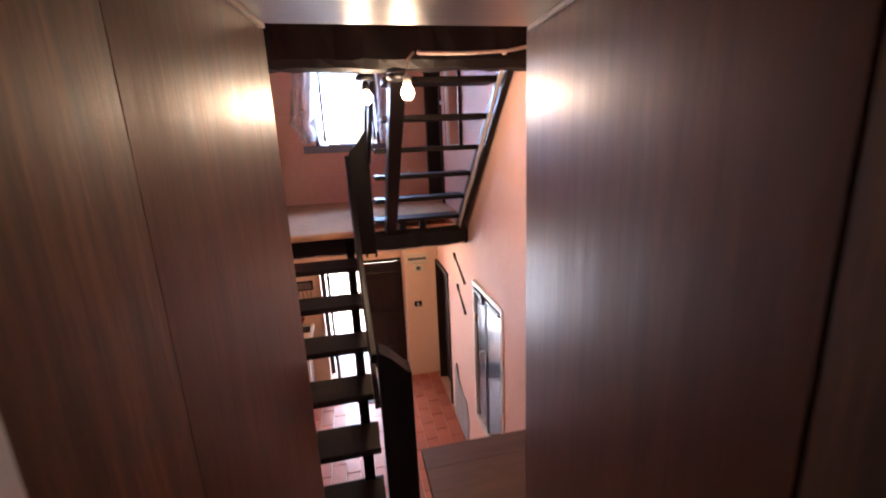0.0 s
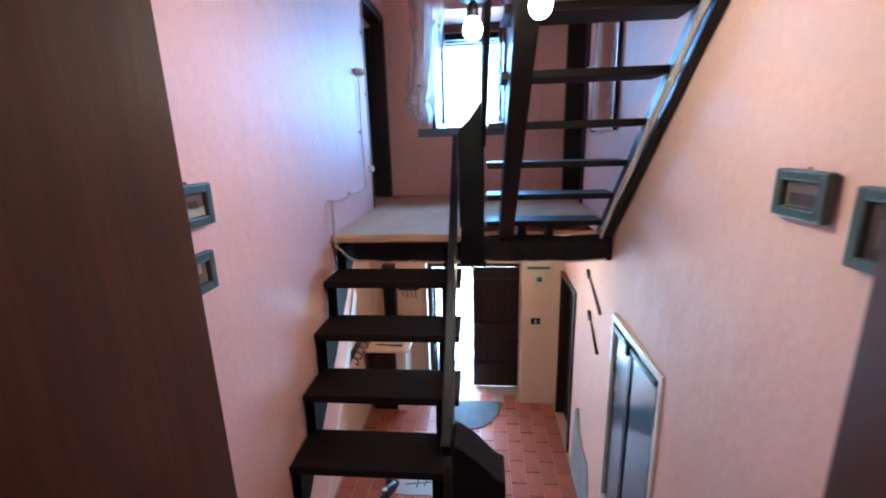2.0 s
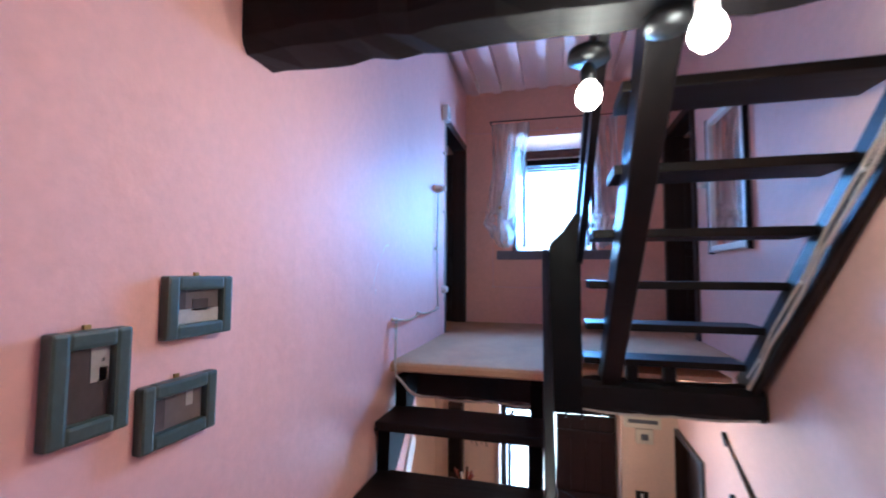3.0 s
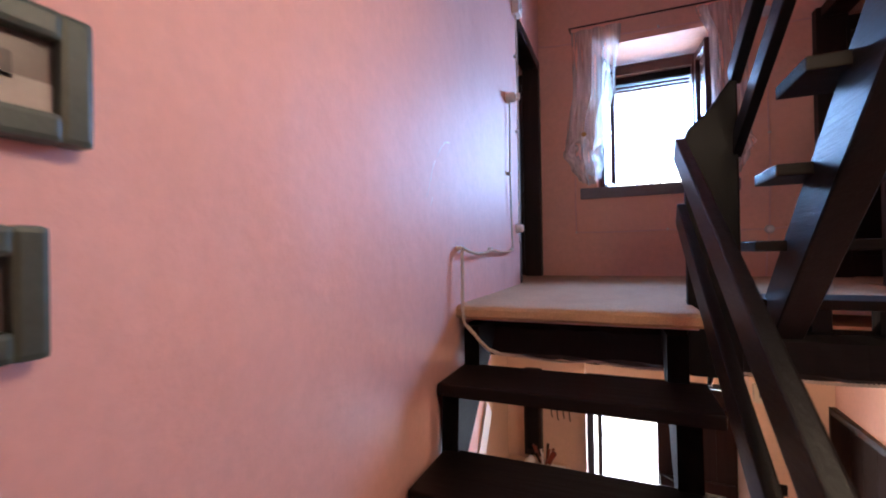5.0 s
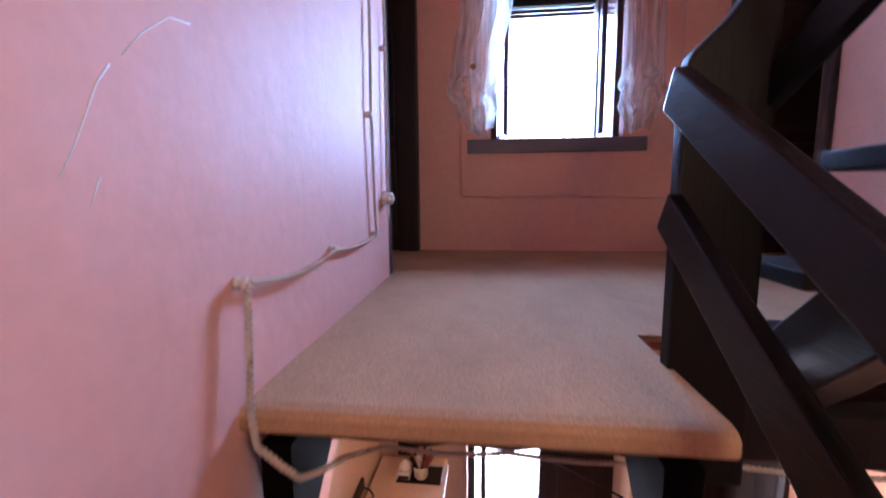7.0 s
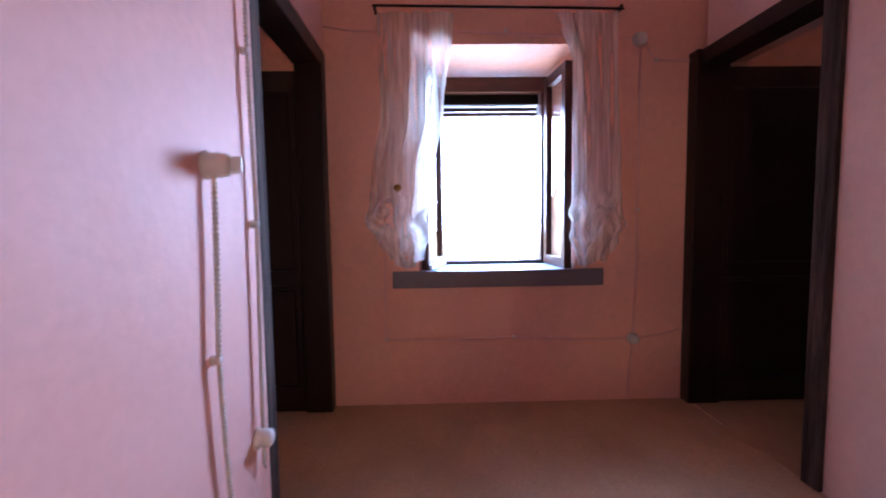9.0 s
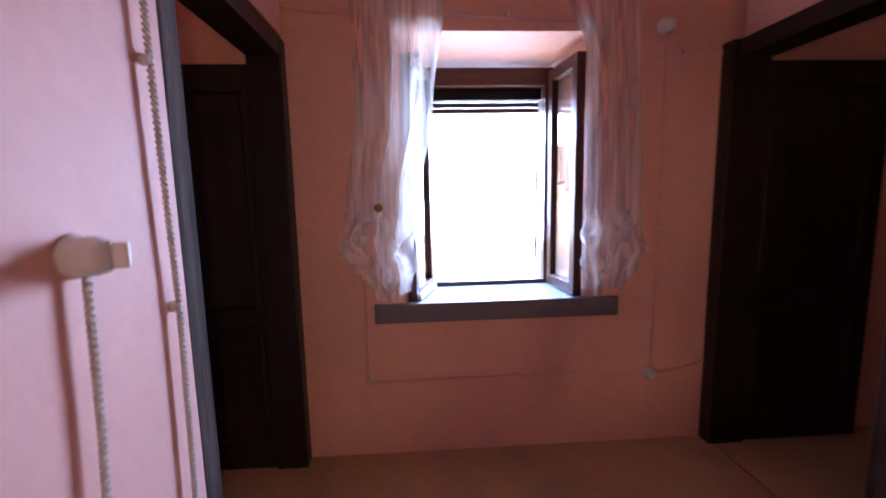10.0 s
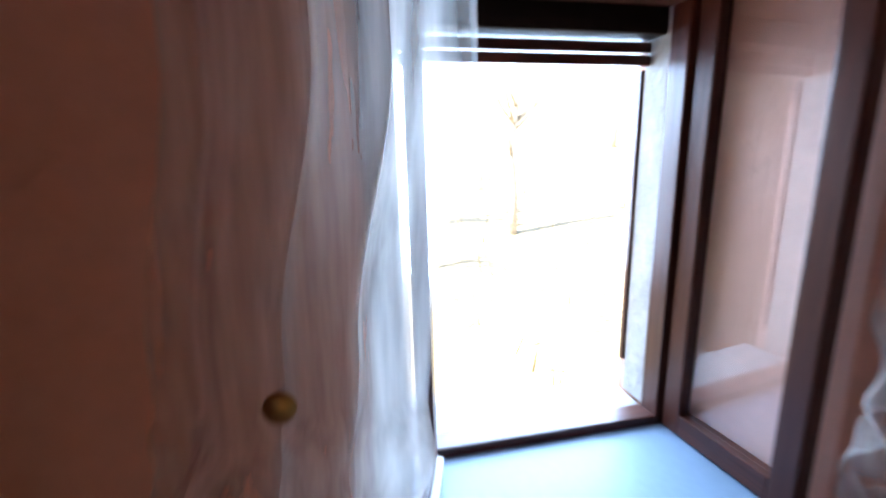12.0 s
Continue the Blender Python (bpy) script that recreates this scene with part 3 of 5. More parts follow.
def panel_door(name, label, x0, x1, y, z0, z1):
    """A leaf standing across y, with raised panels on both faces."""
    t = thing(name, ((x0 + x1) / 2, y, z0), label, "door", kind="structure")
    th = 0.036
    part("leaf", cube(x0, x1, y - th / 2, y + th / 2, z0, z1, bevel=0.003), DOOR_WOOD, t)
    m = 0.095
    mid = z0 + 0.40 * (z1 - z0)
    for a, b in ((z0 + 0.14, mid - 0.05), (mid + 0.05, z1 - 0.11)):
        for s in (-1, 1):
            bm = bmesh.new()
            yy = y + s * th / 2
            box(bm, x0 + m, x1 - m, min(yy, yy + s * 0.010), max(yy, yy + s * 0.010), a, b)
            soften(bm, 0.008, 1)
            part("panel", bm, DOOR_WOOD, t)
            bm = bmesh.new()
            yb = (min(yy, yy + s * 0.016), max(yy, yy + s * 0.016))
            for q in ((x0 + m - 0.022, x0 + m - 0.002, a - 0.022, b + 0.022), (x1 - m + 0.002, x1 - m + 0.022, a - 0.022, b + 0.022), (x0 + m - 0.002, x1 - m + 0.002, a - 0.022, a - 0.002), (x0 + m - 0.002, x1 - m + 0.002, b + 0.002, b + 0.022)):
                box(bm, q[0], q[1], yb[0], yb[1], q[2], q[3])
            part("moulding", bm, DOOR_WOOD, t)
    return t


door_case("door_case_right", "dark wooden door frame in the landing's side wall", 5.13, BACK - 0.002, 4.355, RX + 0.05, 0.13, 1, 0.027)
panel_door("door_right", "dark brown panelled door standing open into the side room", 1.26, 1.93, 5.90, UP + 0.012, 4.27)
door_case("door_case_left", "dark wooden door frame beside the window wall", 5.03, BACK - 0.002, 4.365, -0.735, 0.12, -1)
dl = panel_door("door_left", "dark brown panelled door standing open into the side room", -1.42, -0.79, 5.90, UP + 0.012, 4.26)

# landing window
wz0, wz1, wy = 3.225, 4.36, 6.30


def landing_window():
    t = thing("window_1", (0.165, wy, wz0), "small casement window with red-brown wooden frame, opened inwards", "window", kind="structure")
    a, b = -0.170, 0.540
    part("window_frame", cube(a, a + 0.05, wy, wy + 0.06, wz0, wz1, bevel=0.004), FRAME_WOOD, t)
    part("window_frame", cube(b - 0.05, b, wy, wy + 0.06, wz0, wz1, bevel=0.004), FRAME_WOOD, t)
    part("window_frame", cube(a + 0.05, b - 0.05, wy, wy + 0.06, wz0, wz0 + 0.030, bevel=0.004), FRAME_WOOD_X, t)
    part("window_frame", cube(a + 0.05, b - 0.05, wy, wy + 0.06, wz1 - 0.09, wz1, bevel=0.004), FRAME_WOOD_X, t)
    # half-raised outside shutter roll in its box
    part("shutter_box", cube(a + 0.05, b - 0.05, wy + 0.07, wy + 0.16, 4.215, wz1 - 0.02, bevel=0.004), DARK_X, t)
    for k in range(2):
        part("shutter_slat", cube(a + 0.05, b - 0.05, wy + 0.125, wy + 0.14, 4.155 + k * 0.03, 4.181 + k * 0.03, bevel=0.003), FRAME_WOOD_X, t)
    for x0, x1 in ((b - 0.048, b - 0.030), (a + 0.030, a + 0.048)):
        part("outer_jamb", cube(x0, x1, wy + 0.062, wy + 0.15, wz0 + 0.028, wz1 - 0.02, bevel=0.003), EARTH, t, "pale rendered outer reveal")
        xm = (x0 + x1) / 2 + (-0.006 if x0 > 0 else 0.006)
        part("shutter_guide", cube(xm - 0.009, xm + 0.009, wy + 0.152, wy + 0.168, wz0 + 0.12, 4.15, bevel=0.003), FRAME_WOOD, t, "thin red-brown shutter guide")



landing_window()


def casement(name, hinge, turn, width):
    """A glazed leaf hung at hinge, turned inwards by turn degrees."""
    t = thing(name, (0, 0, 0), "glazed red-brown window leaf swung open into the room", "window leaf")
    h0, h1 = wz0 + 0.012, 4.335
    def piece(n, x0, x1, z0, z1, mat, y0=-0.021, y1=0.021, bev=0.004):
        return part(n, cube(x0, x1, y0, y1, z0 - h0, z1 - h0, bevel=bev), mat, t)
    piece("stile", 0.0, 0.05, h0, h1, FRAME_WOOD)
    piece("stile", width - 0.05, width, h0, h1, FRAME_WOOD)
    piece("rail", 0.05, width - 0.05, h0, h0 + 0.055, FRAME_WOOD_X)
    piece("rail", 0.05, width - 0.05, h1 - 0.055, h1, FRAME_WOOD_X)
    p = piece("pane", 0.046, width - 0.046, h0 + 0.051, h1 - 0.051, PANE, -0.002, 0.002, 0)
    p.visible_shadow = False
    p["label"] = "clear glass pane"
    piece("weather_bar", 0.02, width - 0.01, h0 + 0.002, h0 + 0.03, WHITE_PAINT, 0.021, 0.038)
    t.location = (hinge[0], hinge[1], h0)
    t.rotation_euler = (0, 0, radians(turn))
    return t


casement("casement_leaf", (0.522, 6.290, 0), -85, 0.325)
casement("casement_leaf", (-0.126, 6.290, 0), -107, 0.325)

t = thing("window_sill", (0.165, 6.0, 3.14), "dark slate inner sill board with pale blue painted top", "window sill", kind="structure")
part("sill_board", cube(-0.395, 0.735, 5.930, BACK - 0.001, 3.148, 3.238, bevel=0.006), SILL_STONE, t)
bm = bmesh.new()
prism(bm, [(W0 + 0.003, BACK), (W1 - 0.003, BACK), (0.533, 6.298), (-0.165, 6.298)], "z", 3.196, 3.232)
part("sill_top", bm, SILL_BLUE, t, "pale blue painted sill top")
part("outer_sill", cube(-0.121, 0.49, 6.362, 6.515, 3.20, 3.250, bevel=0.006), EARTH, t, "pale stone outer sill")


def curtain(name, edges, seed, button=None):
    """A voile panel gathered on the rod, its lower end knotted into a crumpled puff; edges give z, one side, other side."""
    rng = random.Random(seed)
    ph = [rng.uniform(0, 6.28) for _ in range(10)]
    zt, zb, zk = edges[0][0], edges[-1][0], 3.60

    def side(z, k):
        for p, q in zip(edges, edges[1:]):
            if z >= q[0]:
                f = (p[0] - z) / (p[0] - q[0])
                f = f * f * (3 - 2 * f)
                return p[k] + (q[k] - p[k]) * f
        return edges[-1][k]

    bm = bmesh.new()
    nu, nv = 130, 84
    grid = []
    for j in range(nv + 1):
        v = j / nv
        z = zt + (zb - zt) * v
        a, b = side(z, 1), side(z, 2)
        loose = min(1.0, 0.25 + 1.3 * v)
        q = max(0.0, min(1.0, (zk + 0.06 - z) / (zk + 0.06 - zb)))
        puff = math.sin(math.pi * min(1.0, q * 1.12)) if q > 0 else 0.0
        row = []
        for i in range(nu + 1):
            u = i / nu
            # folds of unequal width, wandering on the way down
            w = u * 17 + 1.6 * math.sin(u * 5.3 + ph[1]) + 0.7 * math.sin(3.1 * v + ph[2])
            fine = math.sin(u * 37 + ph[3] + 2.2 * v)
            depth = 0.006 + 0.020 * loose
            x = a + (b - a) * u + depth * 0.8 * math.sin(w + ph[0] + 1.2) * math.sin(math.pi * u) ** 0.5
            y = 5.912 + depth * math.sin(w + ph[0]) + 0.25 * depth * fine * (1 - 0.5 * v)
            y -= 0.020 * math.sin(math.pi * v) * loose
            # the knot: cloth thrown forward in small crumples
            y -= puff * (0.052 + 0.026 * math.sin(u * 9 + 6 * q + ph[4]) + 0.020 * math.sin(u * 16 - 11 * q + ph[5]) + 0.009 * math.sin(u * 31 + 17 * q + ph[6]))
            x += puff * 0.012 * math.sin(u * 13 + 14 * q + ph[7])
            zz = z + puff * 0.026 * math.sin(u * 12 + 5 * q + ph[8]) + q * 0.022 * math.sin(u * 6.5 + ph[9])
            row.append(bm.verts.new((x, min(y, 5.944), zz)))
        grid.append(row)
    for p, q in zip(grid, grid[1:]):
        for i in range(nu):
            bm.faces.new((p[i], p[i + 1], q[i + 1], q[i]))
    t = thing(name, ((edges[0][1] + edges[0][2]) / 2, 5.9, zb), "sheer white voile curtain gathered and knotted below", "curtain", group="curtains at the landing window")
    part("cloth", bm, CLOTH, t, smooth=True)
    if button:
        bm = lathe(bmesh.new(), [(0.001, -0.006), (0.017, -0.005), (0.019, 0.0), (0.017, 0.005), (0.001, 0.006)], button, "y", 16)
        part("tie_button", bm, BRASS, t, "round amber tie button", smooth=True)


curtain("curtain", [(4.555, -0.445, -0.055), (4.07, -0.435, -0.112), (3.72, -0.490, -0.178), (3.54, -0.515, -0.195), (3.42, -0.470, -0.205), (3.28, -0.405, -0.225)], 3, (-0.353, 5.868, 3.675))
curtain("curtain", [(4.555, 0.470, 0.780), (4.30, 0.552, 0.775), (3.72, 0.560, 0.790), (3.50, 0.530, 0.800), (3.40, 0.545, 0.785), (3.27, 0.590, 0.730)], 8)
t = thing("curtain_rod", (0.16, 5.88, 4.57), "thin dark curtain rod above the window", "curtain rod")
part("rod", tube(bmesh.new(), [(-0.46, 5.885, 4.574), (0.2, 5.885, 4.566), (0.80, 5.885, 4.556)], 0.006, 8), BLACK_METAL, t, smooth=True)
for x in (-0.45, 0.79):
    part("bracket", cube(x - 0.006, x + 0.006, 5.885, BACK, 4.558, 4.578, bevel=0.002), BLACK_METAL, t)

# ---- hall ----


def entrance():
    """A double plank door: one leaf shut, one swung in against the wall."""
    t = thing("door_entrance", (0.46, 6.45, GROUND), "dark plank entrance door leaf, shut, with iron stay", "door", kind="structure")
    for i in range(4):
        x = 0.175 + i * 0.150
        part("plank", cube(x, x + 0.150, 6.43, 6.465, GROUND + 0.01, 1.50, bevel=0.004), DOOR_WOOD, t)
    for z in (0.05, 0.62, 1.25):
        part("ledge", cube(0.19, 0.76, 6.402, 6.43, z, z + 0.10, bevel=0.004), DOOR_WOOD, t)
    part("stay", tube(bmesh.new(), [(0.22, 6.40, 0.72), (0.45, 6.28, 0.68), (0.755, 6.10, 0.63)], 0.008, 8), BLACK_METAL, t, "thin iron stay bar", smooth=True)
    t = thing("door_entrance_open", (-0.28, 6.2, GROUND), "dark plank entrance door leaf swung open inwards", "door", kind="structure")
    for i in range(3):
        y = 5.98 + i * 0.147
        part("plank", cube(-0.300, -0.264, y, y + 0.147, GROUND + 0.01, 1.50, bevel=0.004), DOOR_WOOD, t)
    for z in (0.1, 1.15):
        part("hinge_strap", cube(-0.264, -0.257, 6.0, 6.40, z, z + 0.04, bevel=0.002), BLACK_METAL, t)
    t = thing("door_frame_entrance", (0.18, 6.5, GROUND), "dark wooden frame of the entrance", "door frame", kind="structure")
    part("jamb", cube(-0.42, -0.36, 6.47, 6.55, GROUND, 1.56, bevel=0.004), DOOR_WOOD, t)
    part("jamb", cube(0.72, 0.78, 6.47, 6.55, GROUND, 1.56, bevel=0.004), DOOR_WOOD, t)
    part("head", cube(-0.36, 0.72, 6.47, 6.55, 1.50, 1.56, bevel=0.004), DOOR_WOOD, t)


entrance()

# side doorway of the hall, leaf shut in a deep frame
t = thing("door_hall", (1.25, 5.53, GROUND), "dark red-brown boarded door in the hall's side wall", "door", kind="structure")
for i in range(4):
    y = 5.205 + i * 0.166
    part("plank", cube(1.30, 1.335, y, y + 0.166, GROUND + 0.01, 1.56, bevel=0.004), DOOR_WOOD, t)
part("jamb", cube(1.20, 1.35, 5.16, 5.204, GROUND, 1.62, bevel=0.004), DOOR_WOOD, t)
part("jamb", cube(1.20, 1.35, 5.872, 5.90, GROUND, 1.62, bevel=0.004), DOOR_WOOD, t)
part("head", cube(1.20, 1.35, 5.204, 5.872, 1.575, 1.62, bevel=0.004), DOOR_WOOD, t)


def niche_cupboard():
    t = thing("wall_cupboard", (1.20, 3.46, 0.5), "glossy dark double-door wall cupboard in a white frame", "cupboard")
    a, b, z0, z1 = 3.06, 3.86, 0.50, 1.95
    x0, x1 = 1.160, 1.20
    for nm, c in (("frame", (a, a + 0.035, z0, z1)), ("frame", (b - 0.035, b, z0, z1)), ("frame", (a + 0.035, b - 0.035, z1 - 0.045, z1)), ("frame", (a + 0.035, b - 0.035, z0, z0 + 0.035))):
        part(nm, cube(x0, x1 + 0.09, c[0], c[1], c[2], c[3], bevel=0.004), WHITE_PAINT, t, "white painted frame")
    m = 3.50
    for y0, y1 in ((a + 0.037, m - 0.003), (m + 0.003, b - 0.037)):
        leaf = part("door", cube(x1 - 0.018, x1 + 0.012, y0, y1, z0 + 0.037, z1 - 0.047, bevel=0.004), GLOSS_BLACK, t)
        part("stile", cube(x1 - 0.026, x1 - 0.019, y0, y0 + 0.045, z0 + 0.04, z1 - 0.05, bevel=0.002), BLACK_METAL, leaf)
    part("bolt_bar", cube(x1 - 0.046, x1 - 0.030, a + 0.06, b - 0.04, z1 - 0.095, z1 - 0.062, bevel=0.004), BLACK_METAL, t, "black bolt bar")
    part("lock_block", cube(x1 - 0.062, x1 - 0.031, m - 0.005, m + 0.055, z1 - 0.125, z1 - 0.055, bevel=0.008), BLACK_METAL, t, "black lock block")
    for y in (a + 0.045, b - 0.06):
        part("hinge", cube(x1 - 0.032, x1 - 0.019, y, y + 0.016, 1.55, 1.62, bevel=0.003), BRASS, t, "small pale hinge")


niche_cupboard()


def wooden_tool(at_y, z0, dy, length):
    """A carved stick pair hung flat on the wall: a haft with a head and a thinner rod beside it."""
    t = thing("hanging_wooden_tool", (1.18, at_y, z0), "slender carved wooden tool hung on the wall", "wooden tool", group="tools on the hall wall")
    x = 1.17 + 0.024 * (at_y - 3.0) - 0.014
    top, low = (x, at_y, z0), (x, at_y - dy, z0 - length)
    mid = tuple(a + (b - a) * 0.35 for a, b in zip(top, low))
    part("haft", tube(bmesh.new(), [top, mid, low], 0.007, 8, 0.010), OLD_BOARD, t, smooth=True)
    part("head", bar(bmesh.new(), (x, at_y + 0.01, z0 + 0.01), (x, at_y - 0.05, z0 - 0.045), 0.022, 0.030), DARK, t, "dark carved head")
    part("rod", tube(bmesh.new(), [(x, mid[1] - 0.03, mid[2]), (x, low[1] - 0.035, low[2] + 0.02)], 0.006, 8), DARK, t, smooth=True)


wooden_tool(4.69, 1.985, 0.42, 0.22)
wooden_tool(4.58, 1.655, 0.30, 0.23)

# bare stone where the plaster has fallen
bm = bmesh.new()
outline = [(4.95, GROUND), (4.90, 0.20), (4.86, 0.50), (4.80, 0.58), (4.70, 0.40), (4.55, 0.34), (4.36, 0.32), (4.27, 0.10), (4.32, -0.08), (4.30, GROUND)]
prism(bm, outline, "x", 1.190, 1.23)
solid("exposed_stone_patch", bm, STONE, "bare grey stone where the plaster has fallen away", "stone patch", "structure")

# meter box, switch
t = thing("meter_box", (0.96, 6.03, 1.5), "cream electricity meter box with a row of marks", "meter box")
part("case", cube(0.80, 1.12, 5.985, 6.048, 1.565, 1.70, bevel=0.006), CREAM_PLASTIC, t)
part("lower_case", cube(0.90, 1.05, 5.995, 6.048, 1.42, 1.555, bevel=0.006), CREAM_PLASTIC, t)
part("breaker_row", cube(0.83, 1.09, 5.980, 5.986, 1.61, 1.645, bevel=0.001), MAT_GREY, t, "dark breaker row")
part("dial", cube(0.945, 1.005, 5.989, 5.996, 1.455, 1.51, bevel=0.001), MAT_GREY, t)
t = thing("light_switch", (0.95, 6.04, 0.93), "dark rectangular light switch plate on the pillar", "switch")
part("plate", cube(0.893, 1.003, 6.038, 6.049, 0.888, 0.968, bevel=0.004), BLACK_METAL, t)
part("rocker", cube(0.938, 0.958, 6.032, 6.039, 0.905, 0.950, bevel=0.002), WHITE_PAINT, t, "pale rocker")

# half-round mat at the entrance
bm = bmesh.new()
pts = [(0.14 + 0.38 * math.cos(a), 6.05 - 0.56 * math.sin(a)) for a in (math.pi * i / 20 for i in range(21))]
prism(bm, pts, "z", GROUND + 0.001, GROUND + 0.014)
solid("doormat", bm, MAT_GREY, "grey half-round doormat on the terracotta tiles", "doormat")

# furniture at the hall's far end
t = thing("hall_cabinet", (-0.93, 6.0, GROUND), "dark brown wooden cabinet with a pale top", "cabinet")
part("body", cube(-1.10, -0.78, 5.82, 6.27, GROUND + 0.06, 0.70, bevel=0.006), DOOR_WOOD, t)
part("plinth", cube(-1.08, -0.80, 5.85, 6.25, GROUND, GROUND + 0.06), DARK, t)
part("top", cube(-1.12, -0.578, 5.60, 6.285, 0.702, 0.732, bevel=0.004), PEACH, t, "pale worn top")
part("edge_strip", cube(-0.576, -0.560, 5.60, 6.20, 0.700, 0.748, bevel=0.003), WHITE_PAINT, t, "white edge strip")
part("door", cube(-1.085, -0.795, 5.803, 5.819, GROUND + 0.09, 0.67, bevel=0.004), DOOR_WOOD, t)
t = thing("white_side_unit", (-0.70, 6.0, GROUND), "narrow white painted unit beside the cabinet", "cabinet")
part("body", cube(-0.772, -0.645, 5.83, 6.26, GROUND, 0.70, bevel=0.006), WHITE_PAINT, t)
t = thing("tray", (-0.76, 6.07, 0.732), "dark wooden tray with a white rim on the cabinet", "tray")
part("base", cube(-0.935, -0.600, 5.965, 6.175, 0.733, 0.741, bevel=0.002), DOOR_WOOD, t)
for c in ((-0.935, -0.600, 6.167, 6.177), (-0.945, -0.935, 5.965, 6.177), (-0.600, -0.590, 5.965, 6.177)):
    part("rim", cube(*c, 0.733, 0.762, bevel=0.002), WHITE_PAINT, t, "white rim")
t = thing("brush_pot", (-0.755, 6.03, 0.741), "cream ceramic pot holding dark red wooden spoons and brushes", "pot")
part("pot", lathe(bmesh.new(), [(0.040, 0.0), (0.052, 0.02), (0.056, 0.08), (0.052, 0.098), (0.046, 0.098), (0.045, 0.02)], (-0.755, 6.03, 0.742), "z", 18), CREAM_PLASTIC, t, smooth=True)
for i in range(10):
    a = i * 0.66
    tip = Vector((-0.755 + 0.095 * math.cos(a), 6.03 + 0.06 * math.sin(a), 0.925 + 0.028 * (i % 3)))
    foot = Vector((-0.755 + 0.02 * math.cos(a), 6.03 + 0.02 * math.sin(a), 0.765))
    bm = tube(bmesh.new(), [foot, foot.lerp(tip, 0.7), foot.lerp(tip, 0.85), tip], 0.006, 7, 0.013)
    part("utensil", bm, (RED_LACQUER, RED_LACQUER, DOOR_WOOD, WHITE_PAINT)[i % 4], t, smooth=True)
part("large_spoon", tube(bmesh.new(), [(-0.745, 6.025, 0.79), (-0.715, 6.02, 0.86), (-0.69, 6.015, 0.90), (-0.665, 6.01, 0.945)], 0.026, 10, 0.022), RED_LACQUER, t, "broad dark red wooden spoon", smooth=True)
t = thing("small_white_box", (-0.89, 6.02, 0.741), "small white box with a dark front in the tray", "box")
part("case", cube(-0.930, -0.835, 5.985, 6.10, 0.742, 0.800, bevel=0.004), WHITE_PAINT, t)
part("front", cube(-0.924, -0.841, 5.980, 5.985, 0.748, 0.775, bevel=0.001), DOOR_WOOD, t, "dark front panel")
t = thing("cloth_bundle", (-0.88, 6.04, 0.80), "rumpled pale cloth lying on the small box", "cloth")
part("cloth", lathe(bmesh.new(), [(0.050, 0.0), (0.056, 0.02), (0.044, 0.045), (0.026, 0.058), (0.012, 0.075), (0.001, 0.078)], (-0.88, 6.04, 0.800), "z", 11), PORCELAIN, t, smooth=True)
t = thing("spatula", (-0.78, 5.72, 0.733), "dark wooden spatula lying on the cabinet top", "spatula")
part("handle", tube(bmesh.new(), [(-0.98, 5.735, 0.741), (-0.80, 5.725, 0.741)], 0.007, 8), DOOR_WOOD, t, smooth=True)
part("blade", cube(-0.80, -0.66, 5.705, 5.745, 0.733, 0.742, bevel=0.003), DOOR_WOOD, t)
# tall dark frame against the back wall
t = thing("tall_case", (-0.88, 6.28, 0.732), "tall dark wooden clock-like case on the back wall", "wooden case")
part("body", cube(-0.97, -0.81, 6.20, 6.298, 0.80, 1.60, bevel=0.006), DOOR_WOOD, t)
part("panel", cube(-0.95, -0.83, 6.192, 6.199, 0.86, 1.54, bevel=0.003), DARK, t)

t = thing("key_board", (-0.65, 6.29, 1.2), "small framed board with hanging keys", "key rack")
part("frame", cube(-0.78, -0.52, 6.275, 6.298, 1.24, 1.38, bevel=0.005), DARK_X, t)
part("picture", cube(-0.755, -0.545, 6.270, 6.275, 1.262, 1.358), PHOTO_PALE, t)
for i in range(4):
    x = -0.73 + i * 0.055
    part("key", tube(bmesh.new(), [(x, 6.285, 1.235), (x + 0.004, 6.283, 1.18 - 0.02 * (i % 2)), (x + 0.012, 6.283, 1.15 - 0.02 * (i % 2))], 0.005, 6), BLACK_METAL, t, smooth=True)

t = thing("coat_rack", (-1.14, 5.5, 0.85), "dark wooden coat rack with curved iron hooks", "coat rack")
part("board", cube(-1.149, -1.125, 5.15, 5.80, 0.80, 0.88, bevel=0.004), DOOR_WOOD, t)
for i in range(5):
    y = 5.22 + i * 0.13
    part("hook", tube(bmesh.new(), [(-1.125, y, 0.85), (-1.07, y, 0.83), (-1.045, y, 0.79), (-1.06, y, 0.755), (-1.085, y, 0.765)], 0.007, 6), BLACK_METAL, t, smooth=True)

# papers and shoes left on the tiles
t = thing("drawing_sheet", (-0.32, 4.75, GROUND), "greyish sheet with a dark line drawing lying on the tiles", "paper")
part("sheet", cube(-0.55, -0.12, 4.5, 4.95, GROUND + 0.001, GROUND + 0.006), PAPER, t)
for a, b in (((-0.48, 4.62), (-0.22, 4.66)), ((-0.45, 4.72), (-0.26, 4.72)), ((-0.36, 4.58), (-0.34, 4.86)), ((-0.50, 4.85), (-0.18, 4.80)), ((-0.29, 4.6), (-0.24, 4.78))):
    part("line", bar(bmesh.new(), (*a, GROUND + 0.0075), (*b, GROUND + 0.0075), 0.014, 0.002), INK, t)


